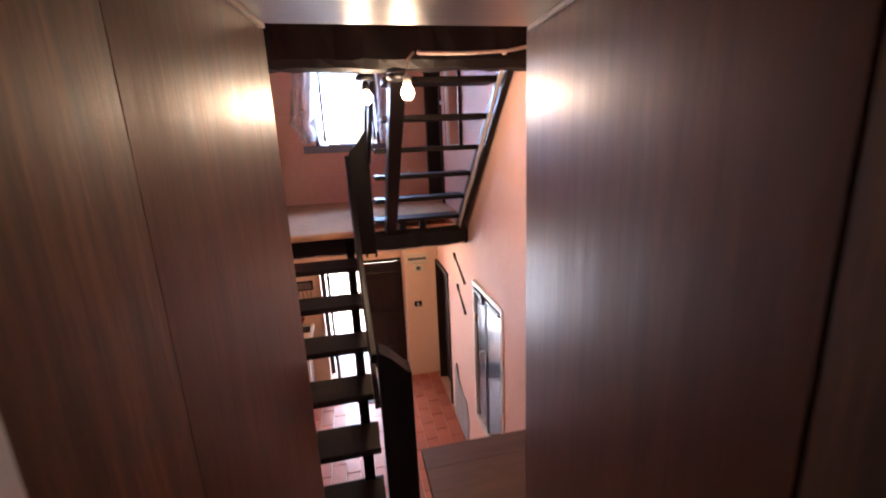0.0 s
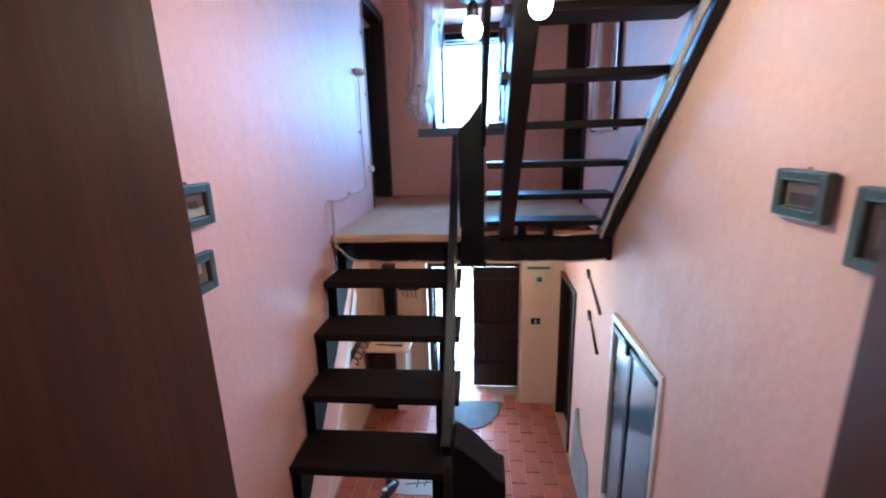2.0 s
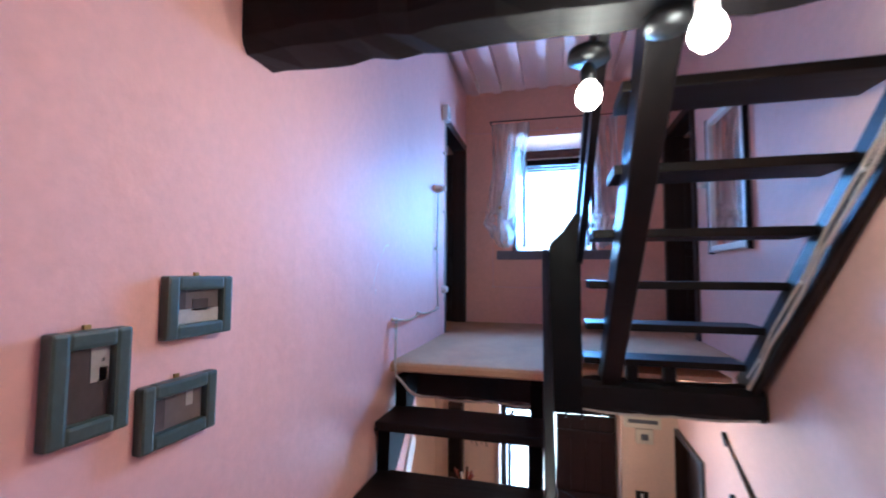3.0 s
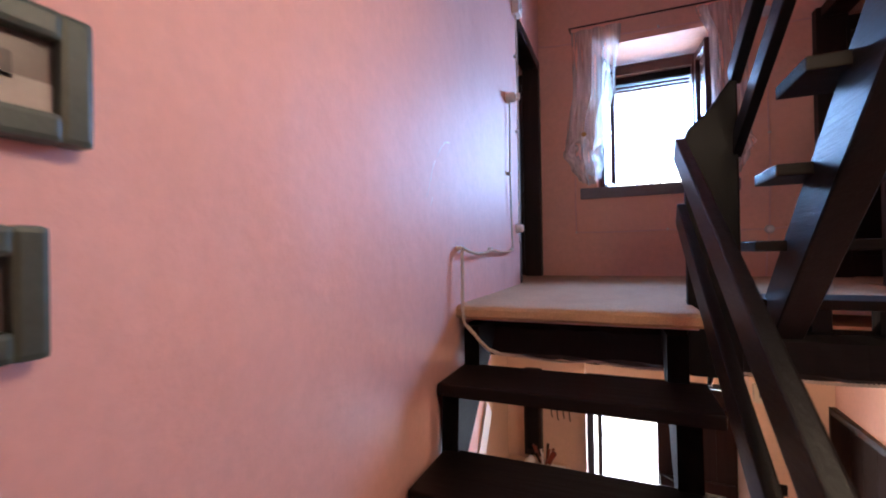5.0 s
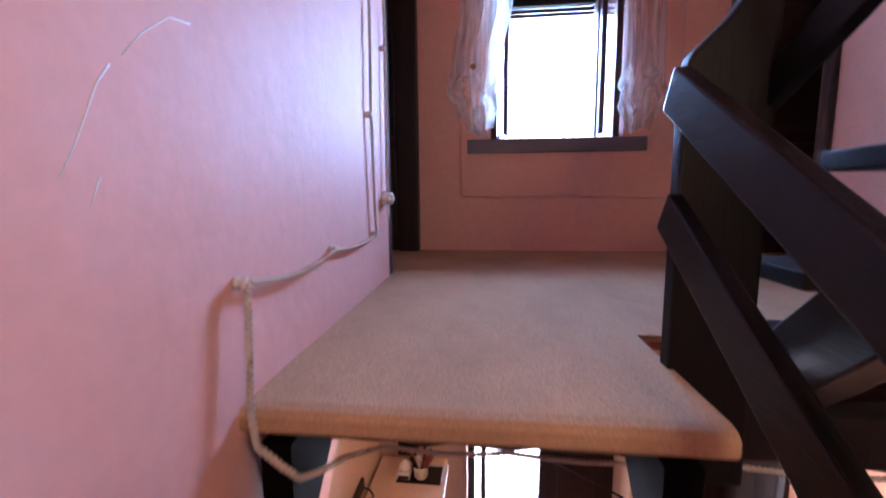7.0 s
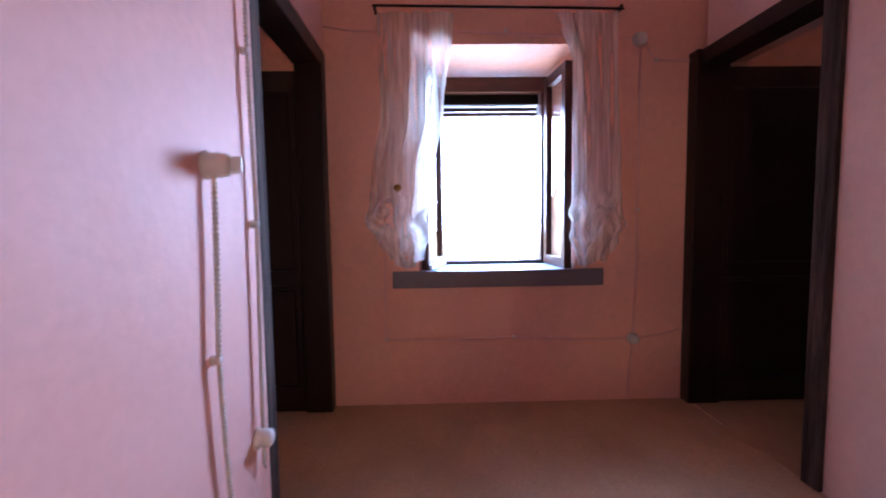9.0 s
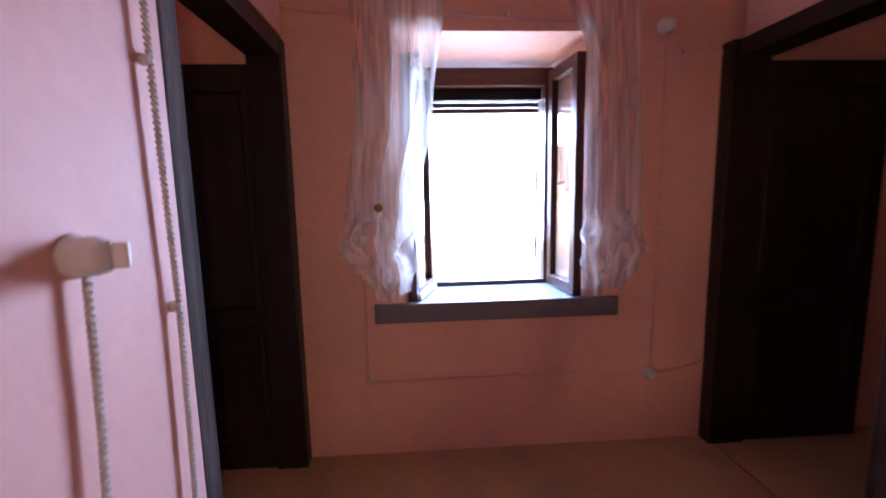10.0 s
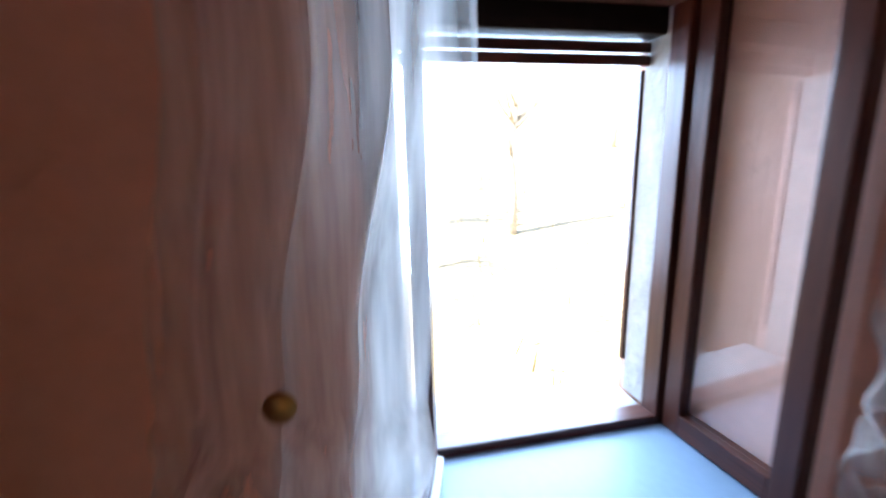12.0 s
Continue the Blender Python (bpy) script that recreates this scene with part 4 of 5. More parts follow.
def shoe(x, y, turn):
    t = thing("shoe", (0, 0, 0), "black leather shoe with pale lining resting on the tiles", "shoe", group="shoes on the hall floor")
    bm = bmesh.new()
    rings = []
    for v, w, h in ((-0.13, 0.028, 0.065), (-0.10, 0.036, 0.085), (-0.04, 0.036, 0.08), (0.02, 0.040, 0.06), (0.08, 0.044, 0.045), (0.125, 0.030, 0.028)):
        rings.append([bm.verts.new((w * math.cos(a), v, 0.012 + max(0, h * math.sin(a)))) for a in (math.pi * i / 8 for i in range(9))])
    for a, b in zip(rings, rings[1:]):
        for i in range(8):
            bm.faces.new((a[i], a[i + 1], b[i + 1], b[i]))
    bm.faces.new(rings[0]), bm.faces.new(rings[-1][::-1])
    part("upper", bm, LEATHER, t, smooth=True)
    part("sole", cube(-0.042, 0.042, -0.132, 0.13, 0.0, 0.014, bevel=0.005), INK, t)
    part("lining", lathe(bmesh.new(), [(0.02, 0.0), (0.026, 0.004), (0.018, 0.008)], (0, -0.075, 0.092), "z", 12), WHITE_PAINT, t)
    t.location, t.rotation_euler = (x, y, GROUND + 0.001), (0, 0, radians(turn))


shoe(-0.66, 4.72, 15)
shoe(-0.62, 4.52, -20)

# iron hooks under the landing beam
for x in (0.229, 0.315):
    t = thing("iron_hook", (x, 4.13, 2.25), "black iron peg hanging under the beam", "hook", group="hooks under the beam")
    part("peg", tube(bmesh.new(), [(x, 4.13, 2.27), (x, 4.13, 2.235), (x - 0.004, 4.125, 2.20), (x - 0.008, 4.118, 2.19)], 0.012, 8, 0.009), BLACK_METAL, t, smooth=True)

# hall lamp above the stairs' foot
t = thing("hall_lamp", (0.45, 4.75, 2.06), "bare lit bulb in a white socket under the landing", "lamp")
part("socket", lathe(bmesh.new(), [(0.03, 0.0), (0.03, 0.02), (0.022, 0.06), (0.001, 0.06)][::-1], (0.45, 4.75, 2.28), "z", 16), PORCELAIN, t, smooth=True)
part("bulb", lathe(bmesh.new(), [(0.001, -0.075), (0.02, -0.07), (0.034, -0.05), (0.036, -0.03), (0.022, 0.0), (0.018, 0.02)], (0.45, 4.75, 2.26), "z", 18), BULB_GLOW, t, smooth=True)

# ---- stairwell ----


def picture(name, wall, y0, y1, z0, z1, photo, label, parts, deep=0.03):
    """A framed photo flat on a side wall; wall is its face, +1 looks to the right and -1 to the left."""
    x, s = wall
    t = thing(name, (x, (y0 + y1) / 2, z0), label, "picture", group="framed photos in the stairwell")
    w = 0.031
    def slab(a, b, c, d, e, f, bev=0.0):
        q = sorted((x + s * a, x + s * b))
        return cube(q[0], q[1], c, d, e, f, bevel=bev)
    part("frame", slab(0.002, deep, y0, y0 + w, z0, z1, 0.007), PICTURE_FRAME, t)
    part("frame", slab(0.002, deep, y1 - w, y1, z0, z1, 0.007), PICTURE_FRAME, t)
    part("frame", slab(0.002, deep, y0 + w - 0.004, y1 - w + 0.004, z0, z0 + w, 0.007), PICTURE_FRAME, t)
    part("frame", slab(0.002, deep, y0 + w - 0.004, y1 - w + 0.004, z1 - w, z1, 0.007), PICTURE_FRAME, t)
    part("photo", slab(0.004, 0.014, y0 + w - 0.005, y1 - w + 0.005, z0 + w - 0.005, z1 - w + 0.005), photo, t)
    for a, b, c, d, mat in parts:   # fractions of the photo, as plain shapes
        ya, yb = y0 + w + (y1 - y0 - 2 * w) * a, y0 + w + (y1 - y0 - 2 * w) * b
        za, zb = z0 + w + (z1 - z0 - 2 * w) * c, z0 + w + (z1 - z0 - 2 * w) * d
        part("photo_shape", slab(0.0145, 0.0155, ya, yb, za, zb), mat, t)
    part("hanger", slab(0.004, 0.010, (y0 + y1) / 2 - 0.006, (y0 + y1) / 2 + 0.006, z1, z1 + 0.008, 0.001), BRASS, t)


picture("framed_photo", (-0.630, 1), 2.285, 2.468, 2.845, 2.980, PHOTO_PALE, "small landscape photo in a grey-green wooden frame", ((0.0, 1.0, 0.0, 0.42, PHOTO_SNOW), (0.38, 0.74, 0.36, 0.72, PHOTO_DARK), (0.0, 0.22, 0.42, 1.0, PHOTO_DARK)))
picture("framed_photo", (-0.618, 1), 2.070, 2.205, 2.705, 2.888, PHOTO_DARK, "upright photo with a white patch in a grey-green frame", ((0.56, 0.99, 0.50, 0.99, PHOTO_SNOW), (0.76, 0.95, 0.46, 0.70, PHOTO_DARK), (0.80, 0.88, 0.78, 0.83, INK)))
picture("framed_photo", (-0.629, 1), 2.239, 2.428, 2.632, 2.762, PHOTO_PALE, "dark landscape photo in a grey-green wooden frame", ((0.0, 0.25, 0.05, 0.95, PHOTO_DARK), (0.66, 0.80, 0.5, 0.95, PHOTO_SNOW)))
picture("framed_photo", (1.168, -1), 2.258, 2.452, 2.855, 2.988, PHOTO_PALE, "small landscape photo in a grey-green frame on the opposite wall", ((0.15, 0.85, 0.1, 0.55, PHOTO_DARK),))
picture("framed_photo", (1.168, -1), 2.020, 2.175, 2.775, 2.965, PHOTO_DARK, "upright dark photo in a grey-green frame on the opposite wall", ((0.3, 0.7, 0.2, 0.7, PHOTO_PALE),))


def hanging_bulb(name, label, at, cap, cord):
    t = thing(name, at, label, "lamp", group="bare bulbs on the stair beam")
    x, y, z = at
    part("bulb", lathe(bmesh.new(), [(0.001, -0.036), (0.016, -0.034), (0.029, -0.020), (0.033, -0.002), (0.028, 0.018), (0.015, 0.038), (0.013, 0.05)], (x, y, z), "z", 20), BULB_GLOW, t, "glowing warm bulb", smooth=True)
    part("socket", lathe(bmesh.new(), [(0.014, 0.036), (0.020, 0.038), (0.020, 0.07), (0.012, 0.085), (0.006, 0.088)], (x, y, z), "z", 16), cap, t, smooth=True)
    if cord:
        part("cord", tube(bmesh.new(), cord, 0.006, 8), ROPE, t, "twisted pale cloth cord", smooth=True)
    return t


hanging_bulb("hanging_bulb", "bare lit bulb hanging on a pale twisted cord", (0.456, 2.462, 3.452), PORCELAIN, [(0.456, 2.462, 3.538), (0.462, 2.466, 3.60), (0.50, 2.480, 3.645)])
hanging_bulb("socketed_bulb", "bare lit bulb in a black socket on the stair post", (0.262, 2.74, 3.462), BLACK_METAL, None)
t = thing("ceiling_rose", (0.262, 2.72, 3.56), "round dark ceiling rose under the beam", "lamp fitting")
part("rose", lathe(bmesh.new(), [(0.055, 0.0), (0.052, 0.022), (0.03, 0.035), (0.001, 0.036)], (0.262, 2.72, 3.55), "z", 20), BLACK_METAL, t, smooth=True)
t = thing("ceiling_rose", (0.40, 2.56, 3.52), "round dark ceiling rose under the beam", "lamp fitting")
part("rose", lathe(bmesh.new(), [(0.001, -0.034), (0.03, -0.032), (0.052, -0.02), (0.055, 0.0)], (0.42, 2.585, 3.556), "z", 20), BLACK_METAL, t, smooth=True)


def twisted(pts, r=0.0042, pitch=0.024):
    """Two strands wound round each other along a line."""
    dense = []
    for a, b in zip(pts, pts[1:]):
        a, b = Vector(a), Vector(b)
        n = max(2, int((b - a).length / (pitch / 4)))
        dense += [a.lerp(b, i / n) for i in range(n)]
    dense.append(Vector(pts[-1]))
    bm = bmesh.new()
    for s in (0, math.pi):
        line = []
        for i, p in enumerate(dense):
            d = (dense[min(i + 1, len(dense) - 1)] - dense[max(i - 1, 0)]).normalized()
            u = d.cross(Vector((0.35, 0.2, 0.91))).normalized()
            v = u.cross(d)
            a = s + i * math.pi / 2
            line.append(p + (u * math.cos(a) + v * math.sin(a)) * r * 0.9)
        tube(bm, line, r, 5)
    return bm


def insulator(at, normal, parent=None, size=1.0):
    """A small turned porcelain knob on the wall."""
    ax = "x" if abs(normal[0]) > 0.5 else "y"
    s = normal[0] + normal[1]
    prof = [(0.004, 0.0), (0.011, 0.001), (0.012, 0.008), (0.007, 0.012), (0.011, 0.017), (0.011, 0.022), (0.002, 0.024)]
    return part("insulator", lathe(bmesh.new(), [(r * size, s * h * size) for r, h in prof], at, ax, 14), PORCELAIN, parent, "white porcelain knob", smooth=True)


def sag(a, b, drop, n=6):
    a, b = Vector(a), Vector(b)
    return [a.lerp(b, i / n) + Vector((0, 0, -drop * 4 * (i / n) * (1 - i / n))) for i in range(n + 1)]


def lx(y, off=0.018):
    return left_x(y) + off


# cables on the left wall
t = thing("wall_cable", (-0.69, 4.2, 2.45), "twisted cloth cable on porcelain knobs up the pink wall", "electric cable", group="surface cables")
line = [(lx(4.715), 4.715, 3.63), (lx(4.705), 4.705, 3.40), (lx(4.69), 4.69, 3.19), (lx(4.705), 4.705, 2.95), (lx(4.725), 4.725, 2.735)]
part("cable", twisted(line), ROPE, t)
part("cable", twisted(sag((lx(4.72), 4.72, 2.732), (lx(4.25), 4.25, 2.735), 0.012) + sag((lx(4.24), 4.24, 2.735), (lx(3.775, 0.024), 3.775, 2.742), 0.02)), ROPE, t)
part("cable", twisted([(lx(3.765, 0.024), 3.765, 2.742), (lx(3.755, 0.026), 3.755, 2.66), (lx(3.745, 0.028), 3.745, 2.58), (lx(3.73, 0.03), 3.735, 2.51), (lx(3.74, 0.035), 3.742, 2.45), (-0.615, 3.752, 2.41), (-0.592, 3.775, 2.37), (-0.588, 3.85, 2.33), (-0.575, 3.97, 2.285), (-0.50, 4.058, 2.262)], 0.0045), ROPE, t)
part("cable", twisted(sag((-0.50, 4.058, 2.262), (-0.20, 4.058, 2.262), 0.012) + sag((-0.19, 4.058, 2.262), (0.14, 4.058, 2.258), 0.01) + sag((0.32, 4.058, 2.262), (0.75, 4.058, 2.258), 0.01) + sag((0.76, 4.058, 2.258), (1.15, 4.058, 2.27), 0.01), 0.004), ROPE, t)
for y, z in ((4.69, 3.19), (4.725, 2.735), (4.245, 2.737), (3.765, 2.742)):
    insulator((left_x(y), y, z), (1, 0, 0), t)
t = thing("door_side_cable", (-0.70, 4.93, 2.8), "twisted cloth cable down the wall edge to a socket", "electric cable", group="surface cables")
part("cable", twisted([(lx(4.94), 4.94, 4.30), (lx(4.945), 4.945, 3.9), (lx(4.95), 4.955, 3.51), (lx(4.95), 4.945, 3.2), (lx(4.94), 4.935, 2.90)]), ROPE, t)
part("cable", tube(bmesh.new(), [(lx(4.93), 4.93, 2.85), (lx(4.92), 4.925, 2.80), (lx(4.93), 4.94, 2.775), (lx(4.94), 4.945, 2.80), (lx(4.94), 4.94, 2.85)], 0.004, 6), ROPE, t, smooth=True)
for y, z in ((4.955, 3.51), (4.945, 4.0)):
    insulator((left_x(y), y, z), (1, 0, 0), t)


def wall_socket(name, label, at, n, r=0.026, deep=0.05, pins=True):
    t = thing(name, at, label, "socket", group="porcelain sockets and switches")
    ax = "x" if abs(n[0]) > 0.5 else "y"
    s = n[0] + n[1]
    prof = [(r * 1.12, 0.0), (r * 1.15, 0.006), (r * 0.95, 0.012), (r, deep * 0.55), (r * 0.9, deep * 0.85), (r * 0.55, deep * 0.97), (0.002, deep)]
    part("body", lathe(bmesh.new(), [(a, s * h) for a, h in prof], at, ax, 20), PORCELAIN, t, smooth=True)
    if pins:
        p = Vector(at) + Vector(n) * deep
        q = p + Vector(n) * 0.024
        lo, hi = (min(p.x, q.x), min(p.y, q.y)), (max(p.x, q.x), max(p.y, q.y))
        bm = cube(lo[0], hi[0], at[1] - 0.006, at[1] + 0.006, at[2] - 0.020, at[2] + 0.020) if ax == "x" else cube(at[0] - 0.006, at[0] + 0.006, lo[1], hi[1], at[2] - 0.020, at[2] + 0.020)
        soften(bm, 0.005, 3)
        part("wing_knob", bm, PORCELAIN, t, "white porcelain wing knob", smooth=True)
        for dz in (-0.6, 0.6):
            o = Vector(at) + Vector(n) * (deep * 0.86) + Vector((0, 0, dz * r))
            part("screw", tube(bmesh.new(), [o, o + Vector(n) * 0.006], 0.004, 8), BRASS, t, "small brass screw", smooth=True)


wall_socket("rotary_switch", "white porcelain rotary switch on the pink wall", (left_x(4.715), 4.715, 3.652), (1, 0, 0), 0.030, 0.06)
wall_socket("porcelain_socket", "white porcelain socket low on the wall edge", (left_x(4.93), 4.93, 2.872), (1, 0, 0), 0.028, 0.05, False)
wall_socket("porcelain_rose", "white porcelain junction rose on the window wall", (0.913, BACK, 4.43), (0, -1, 0), 0.034, 0.035, False)
wall_socket("porcelain_socket", "white porcelain socket low on the window wall", (0.905, BACK, 2.85), (0, -1, 0), 0.028, 0.04, False)
wall_socket("rotary_switch", "white porcelain rotary switch beside the mirror", (1.212, 4.85, 3.62), (-1, 0, 0), 0.026, 0.05)

t = thing("bell_box", (-0.70, 4.95, 4.30), "small white wall box with a round speaker near the doorway", "wall box")
part("case", cube(left_x(4.95), left_x(4.95) + 0.05, 4.91, 5.0, 4.27, 4.40, bevel=0.008), WHITE_PAINT, t)
part("grille", lathe(bmesh.new(), [(0.026, 0.0), (0.024, 0.006), (0.001, 0.007)], (left_x(4.95) + 0.05, 4.955, 4.315), "x", 18), PORCELAIN, t, smooth=True)

# painted-over cables on the window wall
t = thing("window_wall_cable", (0.2, 5.94, 2.6), "pink painted twisted cable round the window wall", "electric cable", group="surface cables")
wy_ = BACK - 0.010
for pts in (sag((-0.433, wy_, 2.872), (0.25, wy_, 2.872), 0.006) + sag((0.26, wy_, 2.872), (0.87, wy_, 2.852), 0.008),
            [(-0.433, wy_, 2.872), (-0.437, wy_, 3.1), (-0.432, wy_, 3.35)],
            [(0.905, wy_, 2.88), (0.918, wy_, 3.3), (0.912, wy_, 3.75), (0.915, wy_, 4.1), (0.913, wy_, 4.40)],
            [(0.90, wy_, 2.82), (0.885, wy_, 2.66), (0.878, wy_, 2.51)],
            sag((0.94, wy_, 2.856), (1.19, wy_, 2.91), 0.012),
            [(0.945, wy_, 4.42), (0.965, wy_, 4.36), (1.0, wy_, 4.325), (1.18, wy_, 4.32)],
            sag((-0.72, wy_, 4.50), (-0.44, wy_, 4.475), 0.008),
            sag((-0.10, wy_, 4.475), (0.86, wy_, 4.44), 0.004)):
    part("cable", twisted(pts, 0.0038), PINK_TIMBER, t)
for x, z in ((0.25, 2.874), (0.917, 3.55), (1.0, 4.325), (0.215, 4.475), (-0.433, 2.872)):
    insulator((x, BACK, z), (0, -1, 0), t, 0.8)

# cord along the stair beam and down the upper string
t = thing("beam_cable", (0.8, 2.49, 3.6), "pale twisted cord strung along the dark beam", "electric cable", group="surface cables")
part("cord", twisted(sag((0.52, 2.478, 3.640), (0.98, 2.478, 3.650), 0.006) + sag((0.99, 2.478, 3.650), (1.13, 2.478, 3.675), 0.0), 0.006, 0.03), ROPE, t)
part("cord", twisted([(1.13, 2.478, 3.675), (1.145, 2.475, 3.72), (1.14, 2.475, 3.78)], 0.006, 0.03), ROPE, t)
for x in (0.53, 0.985, 1.135):
    insulator((x, 2.502, 3.645), (0, -1, 0), t)
t = thing("stair_cable", (1.13, 3.4, 3.1), "pale twisted cords along the wall string of the stairs", "electric cable", group="surface cables")
for dx, dz in ((-0.040, 0.02), (-0.052, -0.05)):
    a, b = Vector((1.16 + dx, 2.70, 3.80 + dz)), Vector((1.17 + dx, 4.12, 2.445 + dz))
    pts = [a.lerp(b, i / 10) + Vector((0, 0, 0.012 * math.sin(i * 2.1 + dx * 50))) for i in range(11)]
    part("cord", twisted(pts, 0.0055, 0.03), ROPE, t)
for f in (0.1, 0.35, 0.62, 0.9):
    p = Vector((1.13, 2.70, 3.80)).lerp(Vector((1.14, 4.12, 2.445)), f)
    insulator((p.x, p.y, p.z), (-1, 0, 0), t, 0.9)

# mirror on the right wall of the landing
t = thing("wall_mirror", (1.19, 4.6, 3.14), "tall mirror in a white and dark wooden frame", "mirror")
mx = 1.17 + 0.024 * 1.5
part("glass", cube(mx - 0.016, mx - 0.006, 4.225, 4.715, 3.185, 3.99), MIRROR, t, "silvered mirror glass")
for c in ((4.19, 4.225, 3.145, 4.03), (4.715, 4.75, 3.145, 4.03), (4.225, 4.715, 3.145, 3.185), (4.225, 4.715, 3.99, 4.03)):
    part("frame", cube(mx - 0.034, mx - 0.002, *c, bevel=0.006), WHITE_PAINT, t)
for c in ((4.172, 4.19, 3.135, 4.04), (4.75, 4.764, 3.135, 4.04)):
    part("edge", cube(mx - 0.038, mx - 0.002, *c, bevel=0.004), DARK, t, "dark outer edge")

# pale scratch in the plaster of the left wall
t = thing("plaster_scratch", (-0.69, 3.6, 3.0), "pale scraped streak in the pink plaster", "scratch", kind="structure")
for pts in ([(3.70, 3.145), (3.655, 3.138), (3.60, 3.098), (3.565, 3.062)], [(3.545, 3.045), (3.525, 3.020), (3.51, 2.99), (3.49, 2.95), (3.468, 2.915)], [(3.515, 2.915), (3.500, 2.885)]):
    part("streak", tube(bmesh.new(), [(left_x(y) - 0.0012, y, z) for y, z in pts], 0.0021, 8, 0.0016), WHITEWASH, t, smooth=True)

# ---- outside ----
bm = bmesh.new()
n = 36
half = 400.0
gv = [[None] * (n + 1) for _ in range(n + 1)]
for i in range(n + 1):
    for j in range(n + 1):
        u, v = 2 * i / n - 1, 2 * j / n - 1
        x, y = half * u * abs(u) ** 1.5, 6 + half * v * abs(v) ** 1.5
        d = max(0.0, y - 9.0)
        gv[i][j] = bm.verts.new((x, y, -0.30 + min(14.0, 0.24 * d)))
for i in range(n):
    for j in range(n):
        bm.faces.new((gv[i][j], gv[i + 1][j], gv[i + 1][j + 1], gv[i][j + 1]))
solid("ground", bm, GRASS, "dry winter grass rising behind the house", "ground", "structure")
solid("pavement", cube(-4, 4, 6.75, 9.0, -0.32, -0.235), EARTH, "pale stone paving before the entrance", "pavement", "structure")


def bare_tree(seed, height):
    """A leafless tree: tapered trunk, limbs and fine twigs."""
    rng = random.Random(seed)
    t = thing("bare_tree", (0, 0, 0), "leafless brown tree on the slope behind the house", "tree", group="bare trees on the slope")
    bm, tw = bmesh.new(), bmesh.new()
    lean = Vector((rng.uniform(-0.5, 0.5), rng.uniform(-0.5, 0.5), 0))
    spine = [Vector((0, 0, 0)) + lean * (i / 6) ** 1.5 + Vector((rng.uniform(-0.08, 0.08), rng.uniform(-0.08, 0.08), height * i / 6)) for i in range(7)]
    tube(bm, spine, height * 0.018, 7, height * 0.003)
    for k in range(16):
        f = rng.uniform(0.22, 0.95)
        i = min(5, int(f * 6))
        p = spine[i].lerp(spine[i + 1], f * 6 - i)
        a = rng.uniform(0, 6.28)
        ln = height * rng.uniform(0.16, 0.34) * (1.1 - f * 0.6)
        d = Vector((math.cos(a), math.sin(a), rng.uniform(0.4, 1.1))).normalized()
        limb = [p, p + d * ln * 0.5 + Vector((0, 0, 0.05 * ln)), p + d * ln + Vector((0, 0, 0.25 * ln))]
        tube(bm, limb, height * 0.006, 5, height * 0.0015)
        for m in range(9):
            g = rng.uniform(0.25, 1.0)
            q = limb[0].lerp(limb[2], g)
            e = (d + Vector((rng.uniform(-1, 1), rng.uniform(-1, 1), rng.uniform(-0.2, 1.1)))).normalized()
            l2 = ln * rng.uniform(0.2, 0.5)
            mid = q + e * l2 * 0.5 + Vector((rng.uniform(-0.1, 0.1), rng.uniform(-0.1, 0.1), 0.1))
            tube(tw, [q, mid, q + e * l2 + Vector((0, 0, 0.2 * l2))], height * 0.0016, 3, height * 0.0006)
    part("trunk", bm, BARK, t, smooth=True)
    tagged(part("crown", tw, TWIG, t, "fine bare twigs"), kind="stuff")
    return t


rng = random.Random(21)
kinds = [bare_tree(s, h) for s, h in ((1, 9.0), (2, 11.0), (5, 7.5), (9, 8.0))]


def hill(y):
    return -0.30 + min(14.0, 0.24 * max(0.0, y - 9.0)) - 0.05


spots = []
for k in range(120):
    y = 14 + 30 * rng.random() ** 1.2
    x = rng.uniform(-1.5, 0.8) * (6 + 0.9 * y) - 4
    if x < -2.0 or k % 4 == 0:
        spots.append((x, y, rng.uniform(0.75, 1.25), rng.uniform(0, 360)))
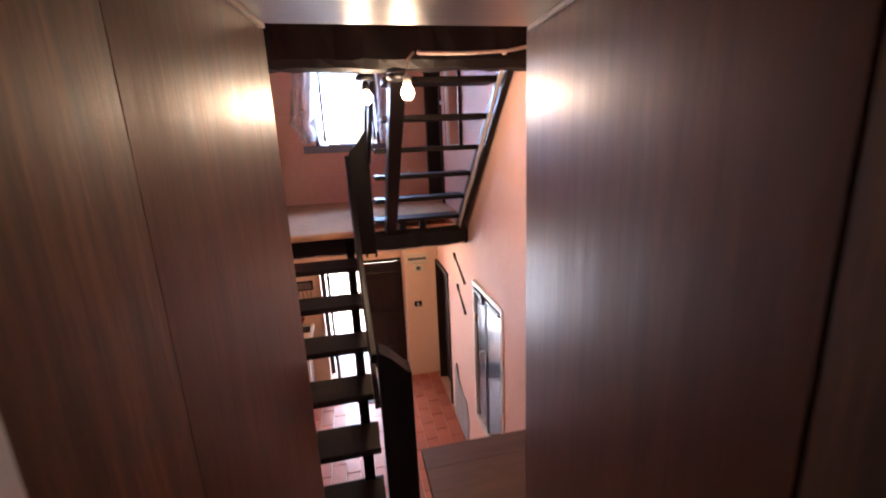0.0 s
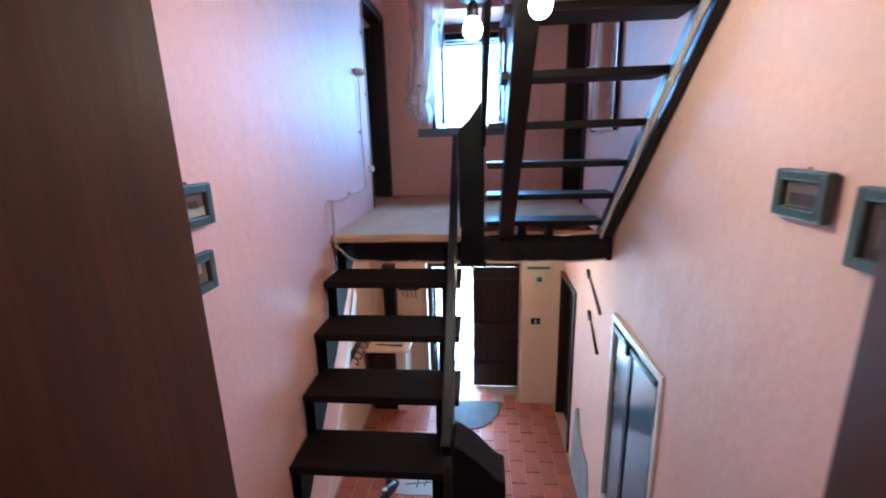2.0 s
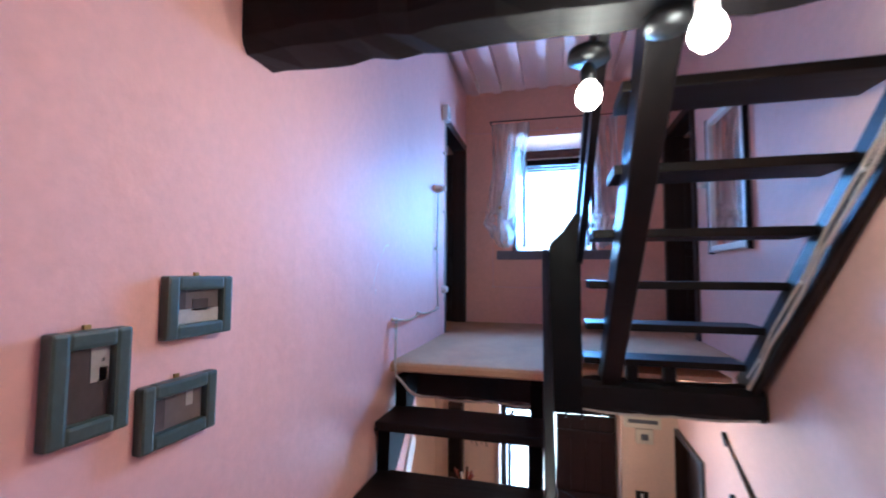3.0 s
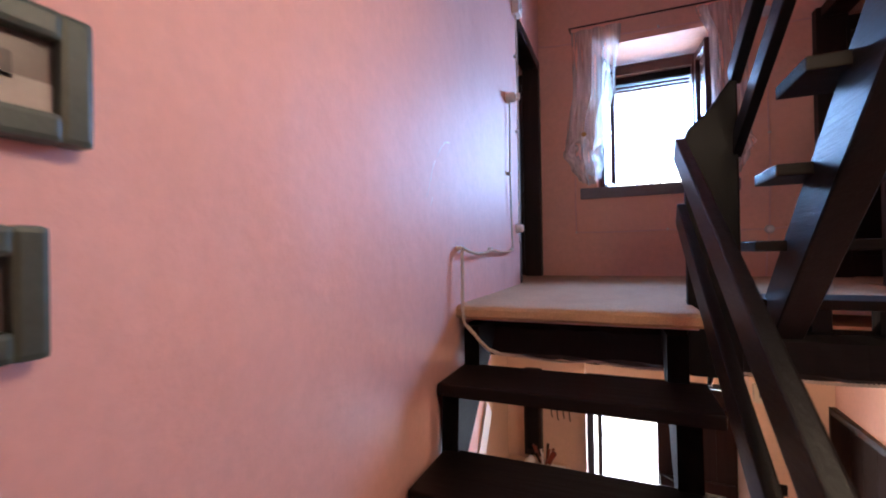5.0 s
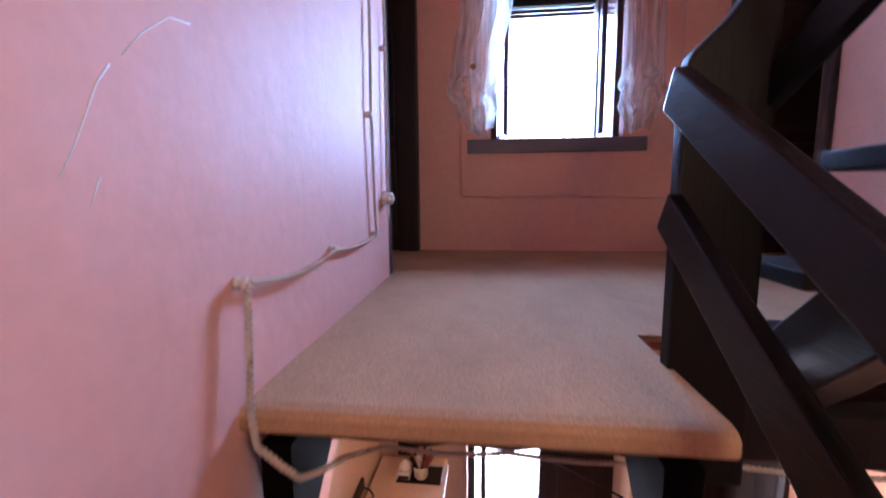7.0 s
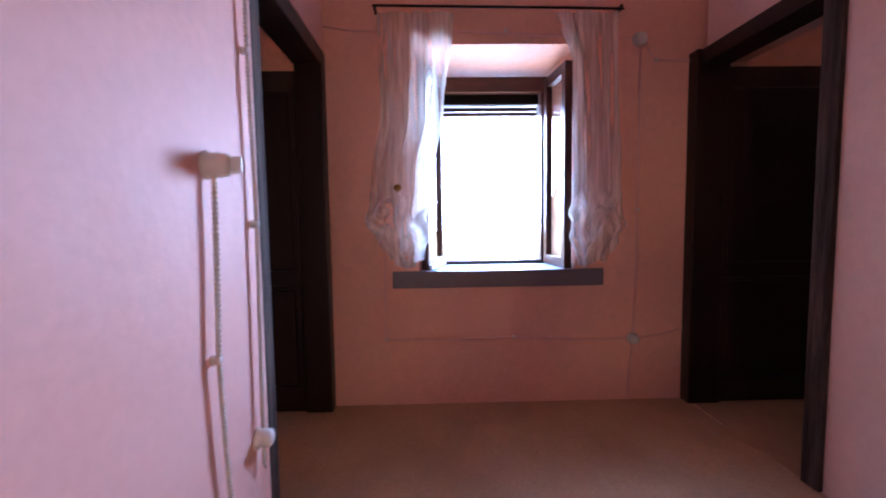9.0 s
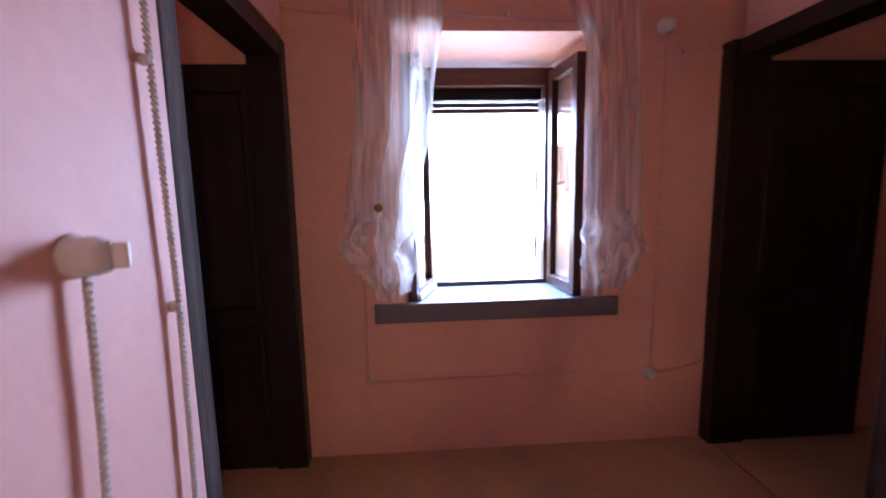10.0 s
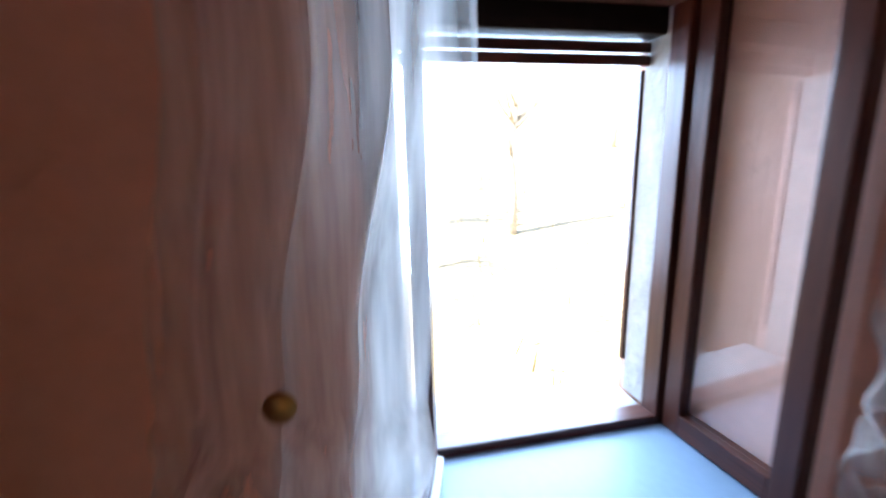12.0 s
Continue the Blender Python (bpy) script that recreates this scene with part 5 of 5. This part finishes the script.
# the thicker wood further along the slope
for k in range(80):
    y = 9.5 + 12 * rng.random()
    spots.append((-4.0 - (y - 6.0) * rng.uniform(0.7, 2.6), y, 1.0, rng.uniform(0, 360)))
for k, (x, y, s, a) in enumerate(spots):
    src = kinds[k % 4]
    m = pose(x, y, hill(y), 0, 0, a)
    if k < 4:
        src.matrix_basis = m
    else:
        copy_thing(src, m)
bm = bmesh.new()
for k in range(5200):
    y = 10 + 26 * rng.random()
    x = rng.uniform(-1.5, 0.8) * (4 + 0.9 * y) - 4 if k % 2 else -3.0 - (y - 6.0) * rng.uniform(0.6, 2.7)
    z = hill(y)
    h = rng.uniform(0.3, 1.1)
    a = rng.uniform(0, 6.28)
    tip = Vector((x + 0.4 * math.cos(a), y + 0.4 * math.sin(a), z + h))
    w = Vector((0.03 * math.sin(a), -0.03 * math.cos(a), 0))
    b0 = Vector((x, y, z))
    bm.faces.new([bm.verts.new(q) for q in (b0 - w, b0 + w, tip)])
for k in range(9000):
    y = 9.5 + 16 * rng.random()
    x = -3.0 - (y - 6.0) * rng.uniform(0.6, 2.7)
    a, h = rng.uniform(0, 6.28), rng.uniform(0.8, 3.2)
    b0 = Vector((x, y, hill(y)))
    w = Vector((0.022 * math.sin(a), -0.022 * math.cos(a), 0))
    tip = b0 + Vector((rng.uniform(-0.5, 0.5), rng.uniform(-0.5, 0.5), h))
    bm.faces.new([bm.verts.new(q) for q in (b0 - w, b0 + w, tip)])
solid("undergrowth", bm, BRUSH, "dry brown brush between the trees", "undergrowth", "stuff")

# ---- hall tiles, last ----
tile_mesh = None
for i in range(15):
    for j in range(17):
        x, y = -1.13 + i * 0.155, 1.50 + j * 0.305 - (0.152 if i % 2 else 0.0)
        if y < 1.3 or y > 6.05:
            continue
        if tile_mesh is None:
            bm = cube(-0.0745, 0.0745, -0.1495, 0.1495, -0.008, 0.0)
            for v in bm.verts:
                if v.co.z > -0.001:
                    v.co.x *= 0.985
                    v.co.y *= 0.985
            tile_mesh = bpy.data.meshes.new("tile")
            bm.to_mesh(tile_mesh)
            bm.free()
            tile_mesh.materials.append(TERRACOTTA)
        ob = new("tile", tile_mesh)
        ob.parent = floor_hall
        ob.location = (x + 0.078, y + 0.152, GROUND + 0.0005 * ((i * 7 + j * 3) % 4))
